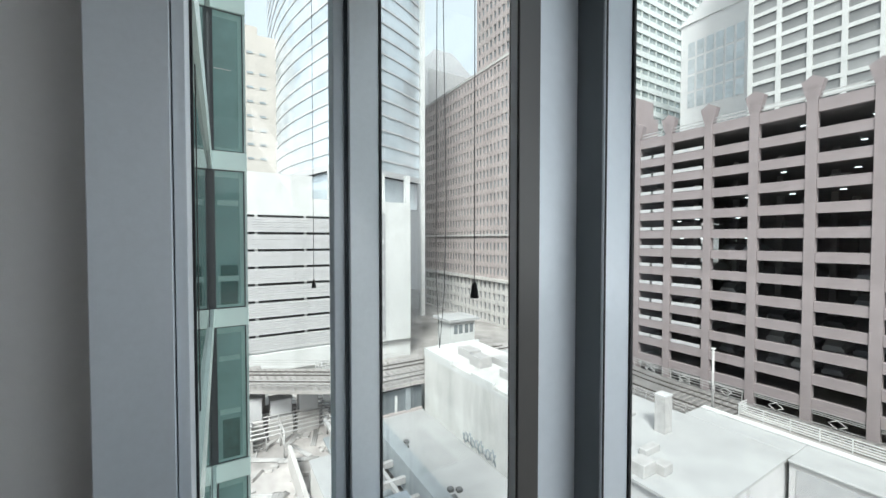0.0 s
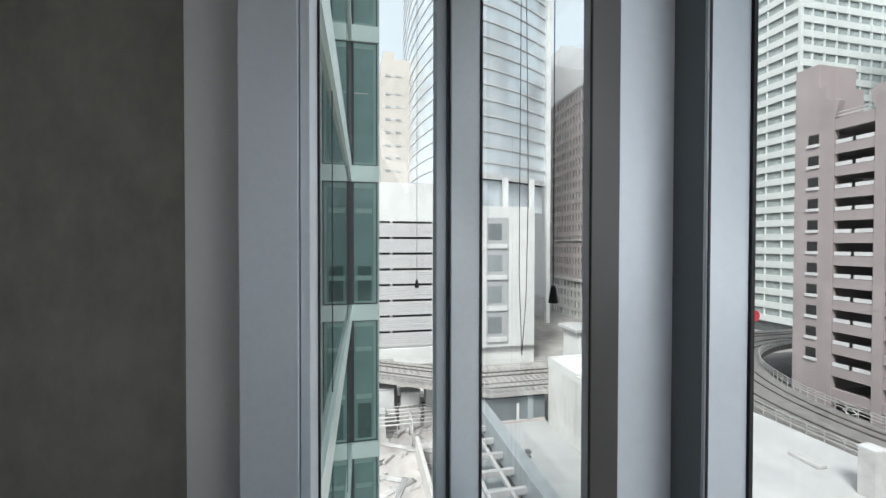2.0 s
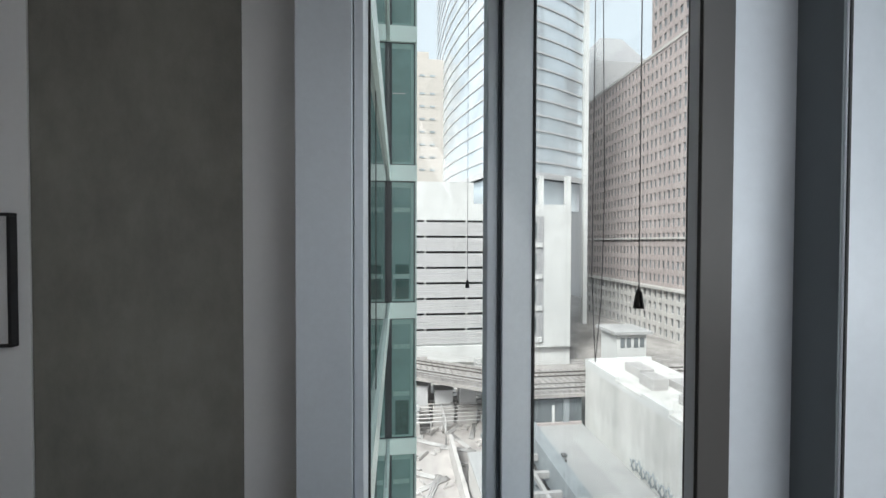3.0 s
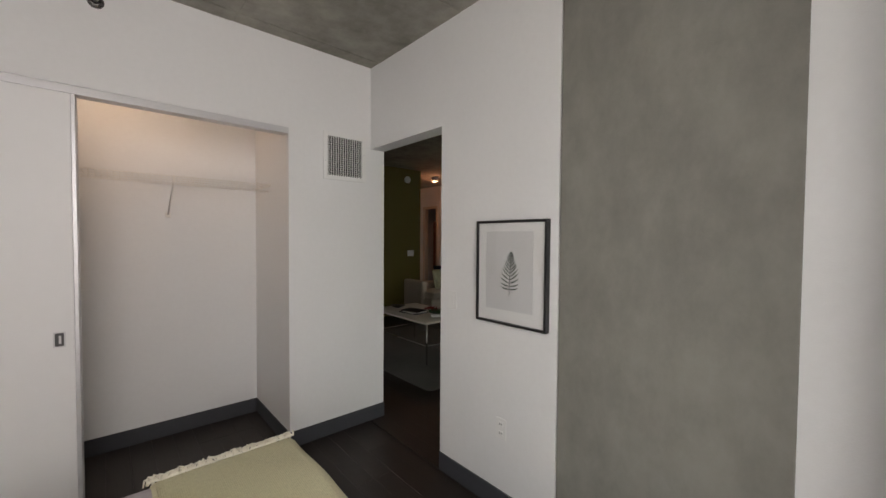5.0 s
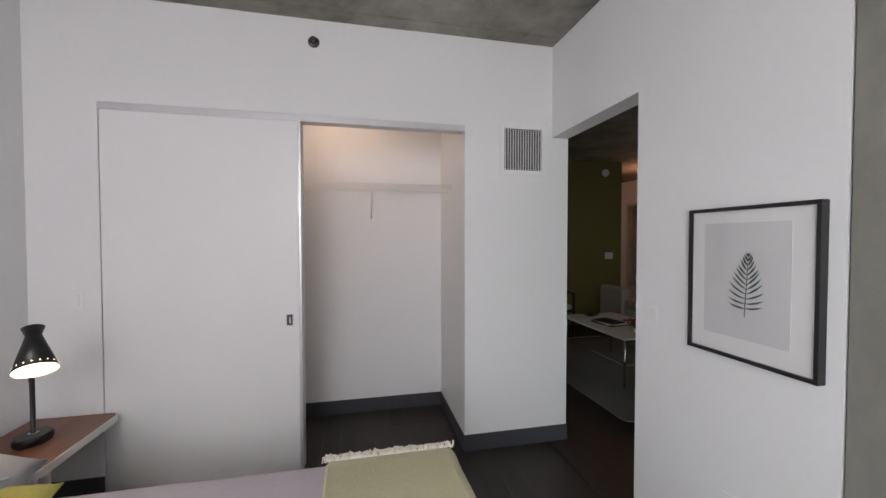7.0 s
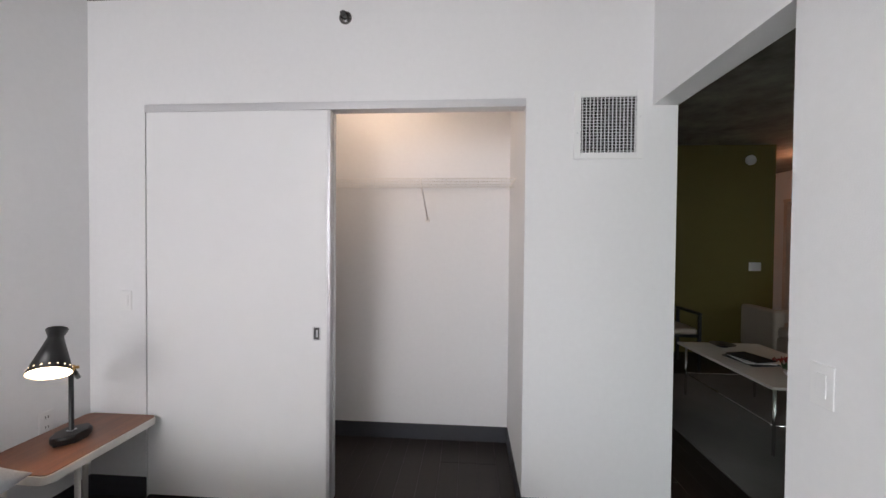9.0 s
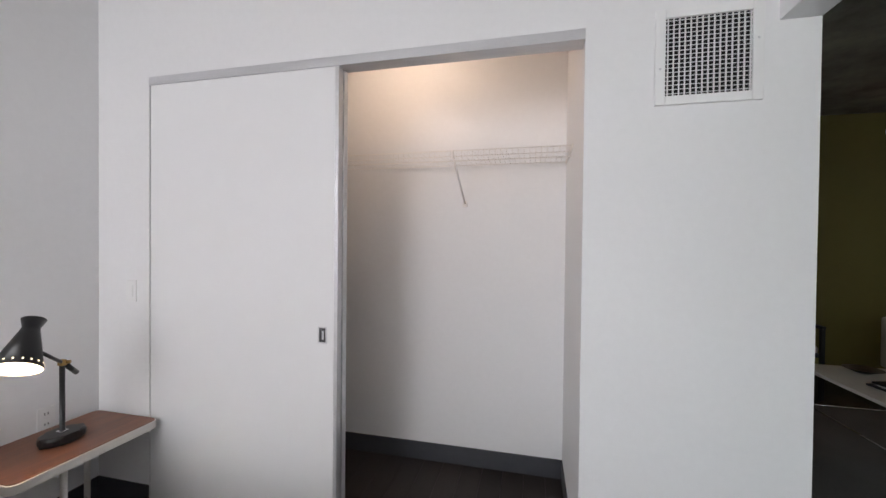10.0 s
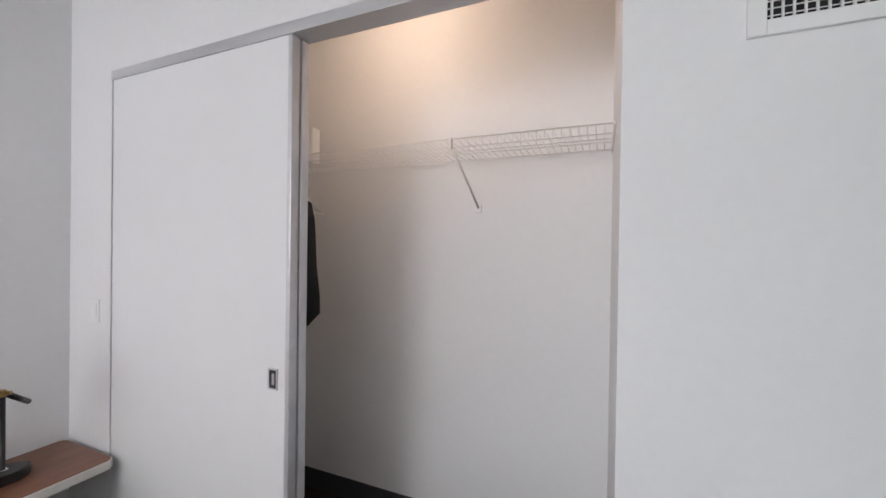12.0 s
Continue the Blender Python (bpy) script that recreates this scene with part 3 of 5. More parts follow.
pm = Matrix.Translation((-2.76, -1.15, BZ + .112)) @ pose(0, 0, 0, 5, 18, 12)
pillow = tagged(part("pillow", cushion_mesh(.48, .62, .17), M_CUSHION), "grey linen pillow with pale embroidered diamonds", "pillow")
def stitch(bm, pts, w):
    for (ax, ay), (bx, by) in zip(pts, pts[1:]):
        for k in range(10):
            def q(f):
                x, y = ax + (bx - ax) * f, ay + (by - ay) * f
                u, t = x / .24, y / .31
                kk = max(0, 1 - u * u) ** .45 * max(0, 1 - t * t) ** .45
                return Vector((x, y, .085 * kk * 1.03 + .002))
            rod(bm, q(k / 10), q((k + 1) / 10), w, 5)
for cx, cy in ((.08, .17), (.08, -.08), (-.1, .05)):
    bm = bmesh.new()
    for r in (.025, .045, .065):
        stitch(bm, [(cx - r, cy), (cx, cy + r), (cx + r, cy), (cx, cy - r), (cx - r, cy)], .0032)
    part("embroidered_diamond", bm, M_STITCH, pillow, "pale embroidered diamond")
for pts in ([(-.2, .0), (.02, .29)], [(.2, .12), (-.02, -.27)]):
    bm = bmesh.new()
    stitch(bm, pts, .004)
    part("embroidered_line", bm, M_STITCH, pillow, "pale embroidered line")
pose_all(pillow, pm)
yp = tagged(part("pillow", cushion_mesh(.36, .5, .13), M_YELLOW), "small mustard yellow cushion against the grey pillow", "cushion")
pose_all(yp, Matrix.Translation((-2.57, -1.22, BZ + .045)) @ pose(0, 0, 0, 2, 5, 14))
p2 = tagged(part("pillow", cushion_mesh(.5, .7, .18), M_CUSHION), "grey linen pillow leaning on the wall side", "pillow")
pose_all(p2, Matrix.Translation((-2.9, -2.05, BZ + .12)) @ pose(0, 0, 0, -6, 18, -4))

# ---- blind cords at the windows ----
M_CORD = material("grey_cord", (0.10, 0.10, 0.105), 0.8)


def cord(points, tassel, label):
    t = thing("blind_cord", points[0], label, "blind cord")
    bm = bmesh.new()
    for a, b in zip(points, points[1:]):
        rod(bm, a, b, .0011, 6)
    part("cord", bm, M_CORD, t)
    if tassel:
        bm = bmesh.new()
        lathe(bm, [(.003, .02), (.006, .014), (.010, -.012), (.011, -.018)], 12, Matrix.Translation(tassel))
        part("tassel", bm, M_BLACK, t, "black plastic tassel")
    return t


cord([(-.98, -3.80, 2.70), (-.985, -3.80, 2.0), (-1.0, -3.80, 1.5), (-.99, -3.80, 1.25), (-.965, -3.8, 1.09), (-.945, -3.80, 1.3), (-.95, -3.80, 1.9), (-.955, -3.80, 2.7)], None, "thin dark looped blind cord before the pane")
cord([(-1.13, -3.80, 2.70), (-1.13, -3.80, 1.29)], (-1.13, -3.80, 1.27), "dark blind cord with a plastic tassel")
cord([(-.1, -3.645, 2.70), (-.1, -3.645, 1.2)], (-.1, -3.645, 1.19), "dark blind cord with a plastic tassel")

# ---- living room seen through the doorway ----
tagged(part("area_rug", rounded_slab(.74, 3.6, .12, 2.5, ZF, ZF + .014, .06, .003), M_RUG), "large grey rug under the coffee table", "rug")
ct = thing("coffee_table", (1.6, 1.25, ZF), "white topped coffee table with chrome legs", "coffee table")
CZ = .40
part("tabletop", boxes((1.16, 1.94, .69, 1.92, CZ - .022, CZ), bevel=.003), M_CREAM, ct)
for x in (1.22, 1.88):
    for y in (.75, 1.86):
        bm = bmesh.new()
        rod(bm, (x, y, ZF + .014), (x, y, CZ - .022), .011, 12)
        part("leg", bm, M_CHROME, ct)
bm = bmesh.new()
for x in (1.22, 1.88):
    rod(bm, (x, .75, .1), (x, 1.86, .1), .006, 8)
for y in (.75, 1.86):
    rod(bm, (1.22, y, .1), (1.88, y, .1), .006, 8)
part("stretcher", bm, M_CHROME, ct)
z = CZ
for i, (w, d, a, mt) in enumerate(((.24, .32, 8, M_BLACK), (.23, .3, -4, M_PAPER), (.2, .28, 15, M_DARK))):
    b = tagged(part("magazine", boxes((-w / 2, w / 2, -d / 2, d / 2, 0, .012), bevel=.001), mt), "flat magazine stacked on the coffee table", "magazine", "magazines on the table")
    pose_all(b, pose(1.45, 1.32, z, 0, 0, a))
    z += .0122
bowl = bmesh.new()
lathe(bowl, [(.04, 0), (.05, .006), (.11, .03), (.105, .032), (.045, .01), (.0001, .008)], 28, Matrix.Translation((1.5, 1.76, CZ)))
tagged(part("bowl", bowl, M_BLACK), "shallow dark glazed bowl on the coffee table", "bowl")
plant = thing("succulent_arrangement", (1.5, .9, CZ), "low succulent arrangement with red blooms", "plant")
bm = bmesh.new()
lathe(bm, [(.06, 0), (.085, .03), (.08, .05), (.0001, .045)], 24, Matrix.Translation((1.5, .9, CZ)))
part("pot", bm, M_PLATE, plant)


def leaf_tuft(cx, cy, cz, n, ln, mat, nm):
    bm = bmesh.new()
    for i in range(n):
        a, e = random.uniform(0, 6.28), random.uniform(.15, 1.35)
        c = Vector((cx + random.uniform(-.07, .07), cy + random.uniform(-.08, .08), cz))
        d = Vector((math.cos(a) * math.cos(e), math.sin(a) * math.cos(e), math.sin(e)))
        s = d.cross(Vector((0, 0, 1))).normalized() * ln * .16
        tip = c + d * ln * random.uniform(.6, 1.1)
        m1 = c + d * ln * .5
        up = Vector((0, 0, ln * .08))
        vs = [bm.verts.new(v) for v in (c, m1 - s, tip, m1 + s, m1 - up)]
        bm.faces.new((vs[0], vs[1], vs[2], vs[3]))
        bm.faces.new((vs[0], vs[4], vs[1])), bm.faces.new((vs[0], vs[3], vs[4])), bm.faces.new((vs[1], vs[4], vs[2])), bm.faces.new((vs[4], vs[3], vs[2]))
    part(nm, bm, mat, plant)


leaf_tuft(1.5, .9, CZ + .045, 120, .07, M_GREEN, "leaves")
leaf_tuft(1.52, 1.0, CZ + .07, 60, .06, M_RED, "blooms")
sofa = thing("sofa", (3.6, 2.8, ZF), "beige upholstered sofa with loose cushions", "sofa")
part("base", soft_block(2.69, 4.9, 2.42, 3.2, .08, .30, .03, .004), M_SOFA, sofa)
part("seat_cushion", soft_block(2.70, 3.86, 2.38, 3.0, .30, .42, .045, .006), M_SOFA, sofa)
part("seat_cushion", soft_block(3.87, 4.9, 2.38, 3.0, .30, .42, .045, .006), M_SOFA, sofa)
part("backrest", soft_block(2.84, 4.9, 3.0, 3.24, .30, .54, .05, .006), M_SOFA, sofa)
part("armrest", soft_block(2.66, 2.79, 2.66, 3.24, .08, .61, .035, .005), M_SOFA, sofa)
for x, y in ((2.8, 2.5), (4.8, 2.5), (2.8, 3.1), (4.8, 3.1)):
    part("leg", boxes((x - .02, x + .02, y - .02, y + .02, ZF, .085)), M_BLACK, sofa)
for x, y, zc, mt, lb, w in ((3.32, 2.86, .60, M_THROW, "pale yellow square sofa cushion", .40), (3.62, 2.72, .58, M_MAROON, "dark maroon velvet sofa cushion", .36), (3.52, 3.0, .63, M_NAVY, "navy velvet cushion on the sofa back", .46)):
    c = tagged(part("cushion", cushion_mesh(w * 1.15, w, .14), mt), lb, "cushion", "cushions on the sofa")
    pose_all(c, pose(x, y, zc, 74, 0, random.uniform(-8, 8)))
chair = thing("armchair", (1.53, 2.9, ZF), "black framed chair with pale seat by the wall", "chair")
part("seat", soft_block(1.26, 1.79, 2.66, 3.14, .30, .38, .03, .004), M_SOFA, chair)
for x in (1.24, 1.81):
    part("arm", boxes((x - .018, x + .018, 2.64, 3.16, .54, .57), bevel=.005), M_BLACK, chair)
    for y in (2.66, 3.14):
        part("leg", boxes((x - .015, x + .015, y - .015, y + .015, ZF, .545)), M_BLACK, chair)
part("seat_rail", boxes((1.25, 1.80, 2.66, 3.14, .27, .305)), M_BLACK, chair)
sd = thing("smoke_detector", (2.9, YO, 2.56), "white round smoke detector on the olive wall", "smoke detector")
bm = bmesh.new()
lathe(bm, [(.07, 0), (.07, .02), (.055, .035), (.02, .04), (.0001, .04)], 28, pose(2.93, YO, 2.575, 90, 0, 0))
part("cover", bm, M_PLATE, sd)
sw = thing("light_switch", (3.0, YO, 1.09), "white double switch plate on the olive wall", "light switch")
part("plate", boxes((2.94, 3.1, YO - .006, YO, 1.03, 1.15), bevel=.003), M_PLATE, sw)
for x in (2.985, 3.055):
    part("rocker", boxes((x - .016, x + .016, YO - .011, YO - .005, 1.058, 1.122), bevel=.002), M_PLATE, sw)
ceil_lamp = thing("ceiling_light", (4.05, 3.95, H), "cylindrical white ceiling downlight, lit warm", "ceiling light")
bm = bmesh.new()
lathe(bm, [(.075, 0), (.075, -.09), (.068, -.09), (.064, -.07)], 28, Matrix.Translation((4.05, 3.95, H)))
part("cylinder", bm, M_PLATE, ceil_lamp)
bm = bmesh.new()
lathe(bm, [(.066, -.082), (.0001, -.086)], 28, Matrix.Translation((4.05, 3.95, H)))
part("lens", bm, M_DOWN, ceil_lamp)
spot_bulb("corridor_bulb", (4.05, 3.95, H - .16), 1.8, (1.0, 0.42, 0.22), .05)
setting("wall_hall", boxes((5.0, 5.1, 3.7, 4.98, ZF, H), (5.0, 5.1, 5.52, 6.0, ZF, H), (5.0, 5.1, 4.98, 5.52, 2.22, H), (5.1, 6.6, 3.7, 3.8, ZF, H)), M_WALL, "white hall wall with a doorway in warm light", "wall")
setting("door_frame", boxes((4.985, 5.11, 4.96, 5.01, ZF, 2.2), (4.985, 5.11, 5.49, 5.56, ZF, 2.2), (4.98, 5.115, 4.95, 5.57, 2.2, 2.26), bevel=.003), M_DOORWOOD, "painted frame of the open hall doorway", "door frame")
cab = thing("tall_cabinet", (5.9, 5.6, ZF), "tall dark brown cabinet beyond the hall doorway", "cabinet")
part("body", boxes((5.72, 6.1, 5.2, 5.99, ZF, 1.9), bevel=.004), M_WALNUT, cab)
dr = part("door", boxes((5.70, 5.72, 5.22, 5.59, ZF + .05, 1.88), bevel=.002), M_WALNUT, cab)
part("door", boxes((5.70, 5.72, 5.60, 5.97, ZF + .05, 1.88), bevel=.002), M_WALNUT, cab)
tagged(part("recessed_sprinkler", boxes((1.87, 1.93, YO - .02, YO, 2.6, 2.65), bevel=.006), M_BLACK), "small dark sprinkler head high on the olive wall", "sprinkler")
setting("wall_corridor", boxes((3.15, 3.25, YO + .12, 6.0, ZF, H)), M_WALL, "white corridor wall lit by warm lamp", "wall")

# ---- outside: own facade ----
M_MINT = material("mint_spandrel_glass", (0.70, 0.82, 0.78), 0.25, spread=0.03, scale=3)
M_GREENGL = material("green_tinted_glass", (0.16, 0.275, 0.26), 0.1, metal=0.0, spread=0.25, scale=0.8, patch=0.5)
M_GARAGE = material("mauve_brown_precast", (0.25, 0.213, 0.216), 0.85, spread=0.08, scale=0.8, patch=0.15, bump=0.1, bump_scale=8)
M_SLAB = material("garage_slab", (0.15, 0.138, 0.138), 0.9, spread=0.15, scale=0.6)
M_WHITEB = material("white_precast", (0.53, 0.535, 0.53), 0.8, spread=0.08, scale=0.5, patch=0.12)
M_ROOF = material("white_roof_membrane", (0.34, 0.34, 0.34), 0.85, spread=0.1, scale=0.5, patch=0.15)
M_LOUVRE = material("pale_grey_louvre", (0.46, 0.455, 0.46), 0.6, spread=0.05, scale=0.5)
M_BROWN = material("taupe_stone", (0.37, 0.325, 0.315), 0.85, spread=0.1, scale=0.4, patch=0.06)
M_LIMESTONE = material("pale_limestone", (0.46, 0.445, 0.43), 0.85, spread=0.08, scale=0.4, patch=0.06)
M_BEIGE = material("beige_brick", (0.43, 0.40, 0.37), 0.85, spread=0.07, scale=0.5, patch=0.08)
M_TOWERGL = material("blue_curtain_glass", (0.58, 0.63, 0.67), 0.08, metal=0.4, spread=0.2, scale=0.12, patch=0.03)
M_WINDOW = material("office_window_glass", (0.17, 0.185, 0.195), 0.15, metal=0.15, spread=0.5, scale=0.5, patch=0.1, per_object=0.6)
M_TOWERW = material("pale_green_white_panel", (0.56, 0.585, 0.58), 0.6, spread=0.03, scale=0.3)
M_PALEPANEL = material("white_stone_panel", (0.80, 0.80, 0.80), 0.6, spread=0.03, scale=0.3)
M_ASPHALT = material("worn_asphalt", (0.09, 0.09, 0.09), 0.9, spread=0.2, scale=0.9, patch=0.1)
M_GROUND = material("dusty_concrete_ground", (0.27, 0.255, 0.245), 0.9, spread=0.25, scale=0.4, patch=0.08)
M_TIE = material("weathered_timber_deck", (0.135, 0.128, 0.124), 0.9, spread=0.25, scale=2.0)
M_RAILST = material("rusty_rail_steel", (0.13, 0.118, 0.112), 0.5, metal=0.6, spread=0.2)
M_STRUCT = material("grey_blue_girder_paint", (0.24, 0.262, 0.275), 0.6, spread=0.12, scale=0.8)
M_HOARD = material("dark_blue_grey_hoarding", (0.12, 0.135, 0.145), 0.7, spread=0.15, scale=0.6)
M_MINTF = material("grey_mint_mullion", (0.46, 0.54, 0.52), 0.4, spread=0.03)
M_SLEEPER = material("dark_timber_sleeper", (0.20, 0.188, 0.18), 0.9, spread=0.2, scale=2.0)
M_FENCE = material("galvanised_railing", (0.40, 0.39, 0.385), 0.55, metal=0.2, spread=0.12)
M_CRATE = material("pale_site_material", (0.35, 0.335, 0.325), 0.9, spread=0.25, scale=0.8, per_object=0.6)
M_PALEGL = material("pale_blue_glass", (0.62, 0.68, 0.71), 0.15, metal=0.2, spread=0.15, scale=0.3)
M_BANDGL = material("grey_band_glass", (0.31, 0.35, 0.345), 0.15, metal=0.2, spread=0.2, scale=0.3)
M_DIRT = material("trodden_tan_dirt", (0.31, 0.29, 0.28), 0.95, spread=0.35, scale=0.35, patch=0.2, bump=0.3, bump_scale=3)
M_PALEWIN = material("pale_office_glass", (0.30, 0.335, 0.35), 0.15, metal=0.2, spread=0.3, scale=0.3, patch=0.1, per_object=0.4)
M_GREYWIN = material("grey_office_glass", (0.20, 0.20, 0.20), 0.15, metal=0.1, spread=0.35, scale=0.3, patch=0.1, per_object=0.5)
M_SIGN = material("red_sign_paint", (0.5, 0.04, 0.06), 0.6)
M_STAINED = material("stained_white_stucco", (0.50, 0.495, 0.48), 0.85, spread=0.14, scale=1.2, patch=0.5, stretch=(1, 1, 0.25))
M_STRIP = material("mid_grey_recess", (0.34, 0.34, 0.35), 0.8)
M_TINT = clear_glass("tinted_window_glass", (0.5, 0.56, 0.54), 0.3, 1.0)
M_MIRRORGL = material("facade_glass", (0.10, 0.16, 0.15), 0.03, spread=0.1)
for link in [l for l in M_MIRRORGL.node_tree.links if l.to_socket.name == "Roughness"]:
    M_MIRRORGL.node_tree.links.remove(link)
M_BAYFRAME = material("dark_bay_frame", (0.05, 0.055, 0.06), 0.5)
M_BAYLINE = material("muted_teal_frame", (0.26, 0.40, 0.37), 0.3, spread=0.08)
M_BAYDARK = material("inner_shade_teal", (0.045, 0.10, 0.09), 0.1, spread=0.3)
GZ = -23.0


def shared(name, me, parent, place, turn=0.0):
    ob = new(name, me)
    ob.parent = parent
    ob.location = Vector(place) - parent.location
    ob.rotation_euler = (0, 0, radians(turn))
    return ob


def block_mesh(name, sx, sy, sz, mat):
    return mesh_from(name, boxes((-sx / 2, sx / 2, -sy / 2, sy / 2, -sz / 2, sz / 2)), mat)


def facade(parent, axis, fixed, out, a0, a1, z0, z1, nb, nf, pier, spandrel, depth, mwall, mpane, limit=300, set_back=0.75):
    """Piers and spandrels in front of a grid of set-back window panes."""
    da, dz = (a1 - a0) / nb, (z1 - z0) / nf
    bm = bmesh.new()
    lo, hi = sorted((fixed, fixed - out * depth))

    def put(bm, u0, u1, w0, w1, d0, d1):
        box(bm, *((u0, u1, d0, d1) if axis == 'x' else (d0, d1, u0, u1)), w0, w1)
    for i in range(nb + 1):
        put(bm, a0 + i * da - pier / 2, a0 + i * da + pier / 2, z0, z1, lo, hi)
    lo2, hi2 = sorted((fixed - out * .06, fixed - out * (depth - .02)))
    for k in range(nf + 1):
        zc = z0 + k * dz
        put(bm, a0 - pier / 2 + .02, a1 + pier / 2 - .02, zc - spandrel / 2, zc + spandrel / 2, lo2, hi2)
    part("wall", bm, mwall, parent)
    c = fixed - out * depth * set_back
    pw, ph = da - pier, dz - spandrel
    me = mesh_from("window", boxes(*(((-pw / 2 - .05, pw / 2 + .05, -.04, .04, -ph / 2 - .05, ph / 2 + .05),) if axis == 'x' else ((-.04, .04, -pw / 2 - .05, pw / 2 + .05, -ph / 2 - .05, ph / 2 + .05),))), mpane)
    rest, count = bmesh.new(), 0
    for k in range(nf):
        for i in range(nb):
            u, w = a0 + (i + .5) * da, z0 + (k + .5) * dz
            if count < limit:
                shared("window", me, parent, (u, c, w) if axis == 'x' else (c, u, w))
            else:
                put(rest, u - pw / 2 - .05, u + pw / 2 + .05, w - ph / 2 - .05, w + ph / 2 + .05, c - .04, c + .04)
            count += 1
    if count > limit:
        tagged(part("windows", rest, mpane, parent), kind="stuff")
    else:
        rest.free()


own = thing("own_building_facade", (3, -3.2, 0), "green glass apartment facade with mint spandrel bands", "building facade")
BAND0, STOREY, BAND_H = -.22, 2.885, .335
for k in range(-8, 9):
    z = BAND0 + STOREY * k
    part("spandrel_band", boxes((.06, 6.18, -3.18, -3.075, z, z + BAND_H)), M_MINT, own)
    part("bay_band", boxes((6.18, 9.0, -3.74, -3.10, z, z + BAND_H), bevel=.006), M_MINT, own)
PH = STOREY - BAND_H
flat_pane = mesh_from("pane", boxes((-3.06, 3.06, -.012, .012, 0, PH)), M_MIRRORGL)
own_pane = mesh_from("pane", boxes((-3.06, 3.06, -.012, .012, 0, PH)), M_TINT)
bay_pane = mesh_from("bay_pane", boxes((-.02, .02, -.25, .25, 0, PH)), M_GREENGL)
side_pane = mesh_from("bay_side", boxes((-1.4, 1.4, -.02, .02, 0, PH)), M_MINTF)
bay_frame = mesh_from("bay_frame", boxes((-.03, .03, -.27, -.225, 0, PH), (-.03, .02, .235, .335, 0, PH), (-.028, .02, -.225, .235, 0, .022), (-.028, .02, -.225, .235, PH - .022, PH)), M_BAYFRAME)
lining = mesh_from("inner_frame", boxes((-.024, -.015, -.222, -.16, .022, PH - .022), (-.0225, -.015, -.16, .232, PH - .13, PH - .022), (-.0225, -.015, -.16, .232, .022, .07)), M_BAYLINE)
for k in range(-8, 8):
    z = BAND0 + BAND_H + STOREY * k
    po = shared("pane", own_pane if k == 0 else flat_pane, own, (3.12, -3.13, z))
    po.visible_shadow = k != 0
    bay = shared("bay_pane", bay_pane, own, (6.25, -3.45, z))
    for nm, me in (("bay_frame", bay_frame), ("inner_frame", lining)):
        ob = new(nm, me)
        ob.parent = bay
    shared("bay_side", side_pane, own, (7.6, -3.715, z))
    if k <= 0:                          # the far window's rails show through the lower floors
        for u, w0, w1 in ((.55, -.14, .2), (1.55 if k else 1.95, -.14, .2)):
            tr = new("inner_rail", mesh_from("inner_rail", boxes((-.0235, -.015, w0, w1, PH - u - .1, PH - u)), M_BAYLINE))
            tr.parent = bay
        # dark sheet on the opaque pane imitates the dim room behind it
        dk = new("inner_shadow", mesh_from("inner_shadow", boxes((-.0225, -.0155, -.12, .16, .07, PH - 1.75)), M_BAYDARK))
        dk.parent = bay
    else:
        tr = new("lamp_strip", mesh_from("lamp_strip", boxes((-.0235, -.019, -.05, .225, PH - 1.06, PH - 1.045)), M_WHITEB))
        tr.parent = bay
for x in (1.47, 4.6):
    part("glazing_joint", boxes((x - .012, x + .012, -3.146, -3.1, -24, 26)), M_GASKET, own)

# ---- outside: ground, streets, viaduct ----
setting("ground", boxes((-1500, 1500, -1500, 1500, GZ - 1, GZ)), M_GROUND, "dusty pale concrete ground of the city", "ground")
setting("road", boxes((41, 66, -400, 300, GZ, GZ + .02), (-300, 40.9, -57, -41, GZ, GZ + .02)), M_ASPHALT, "worn grey asphalt street", "road")
VZ = -16.0
via = thing("elevated_railway", (40, -48, GZ), "elevated railway viaduct with curved timber deck", "viaduct")
CX, CY = 22.0, -80.0             # centre of the wide curve towards the far street


def ribbon(r0, r1, z0, z1, a0=90, a1=0, steps=24):
    bm = bmesh.new()
    pr = None
    for i in range(steps + 1):
        a = radians(a0 + (a1 - a0) * i / steps)
        v = [bm.verts.new((CX + r * math.cos(a), CY + r * math.sin(a), z)) for r, z in ((r0, z0), (r0, z1), (r1, z1), (r1, z0))]
        if pr:
            for j in range(4):
                bm.faces.new((pr[j], pr[(j + 1) % 4], v[(j + 1) % 4], v[j]))
        pr = v
    return bm


def leg_shift(y):
    return 9.6 * min(1, max(0, (y + 18) / 16))


def leg(bm, x0, x1, y0, z0, z1):
    """Strip of the viaduct's straight leg, which bends aside past the low roofs."""
    pr = None
    for y in (y0, -18, -10, -2, 60):
        d = leg_shift(y)
        v = [bm.verts.new((x + d, y, z)) for x, z in ((x0, z0), (x0, z1), (x1, z1), (x1, z0))]
        if pr:
            for j in range(4):
                bm.faces.new((pr[j], pr[(j + 1) % 4], v[(j + 1) % 4], v[j]))
        pr = v


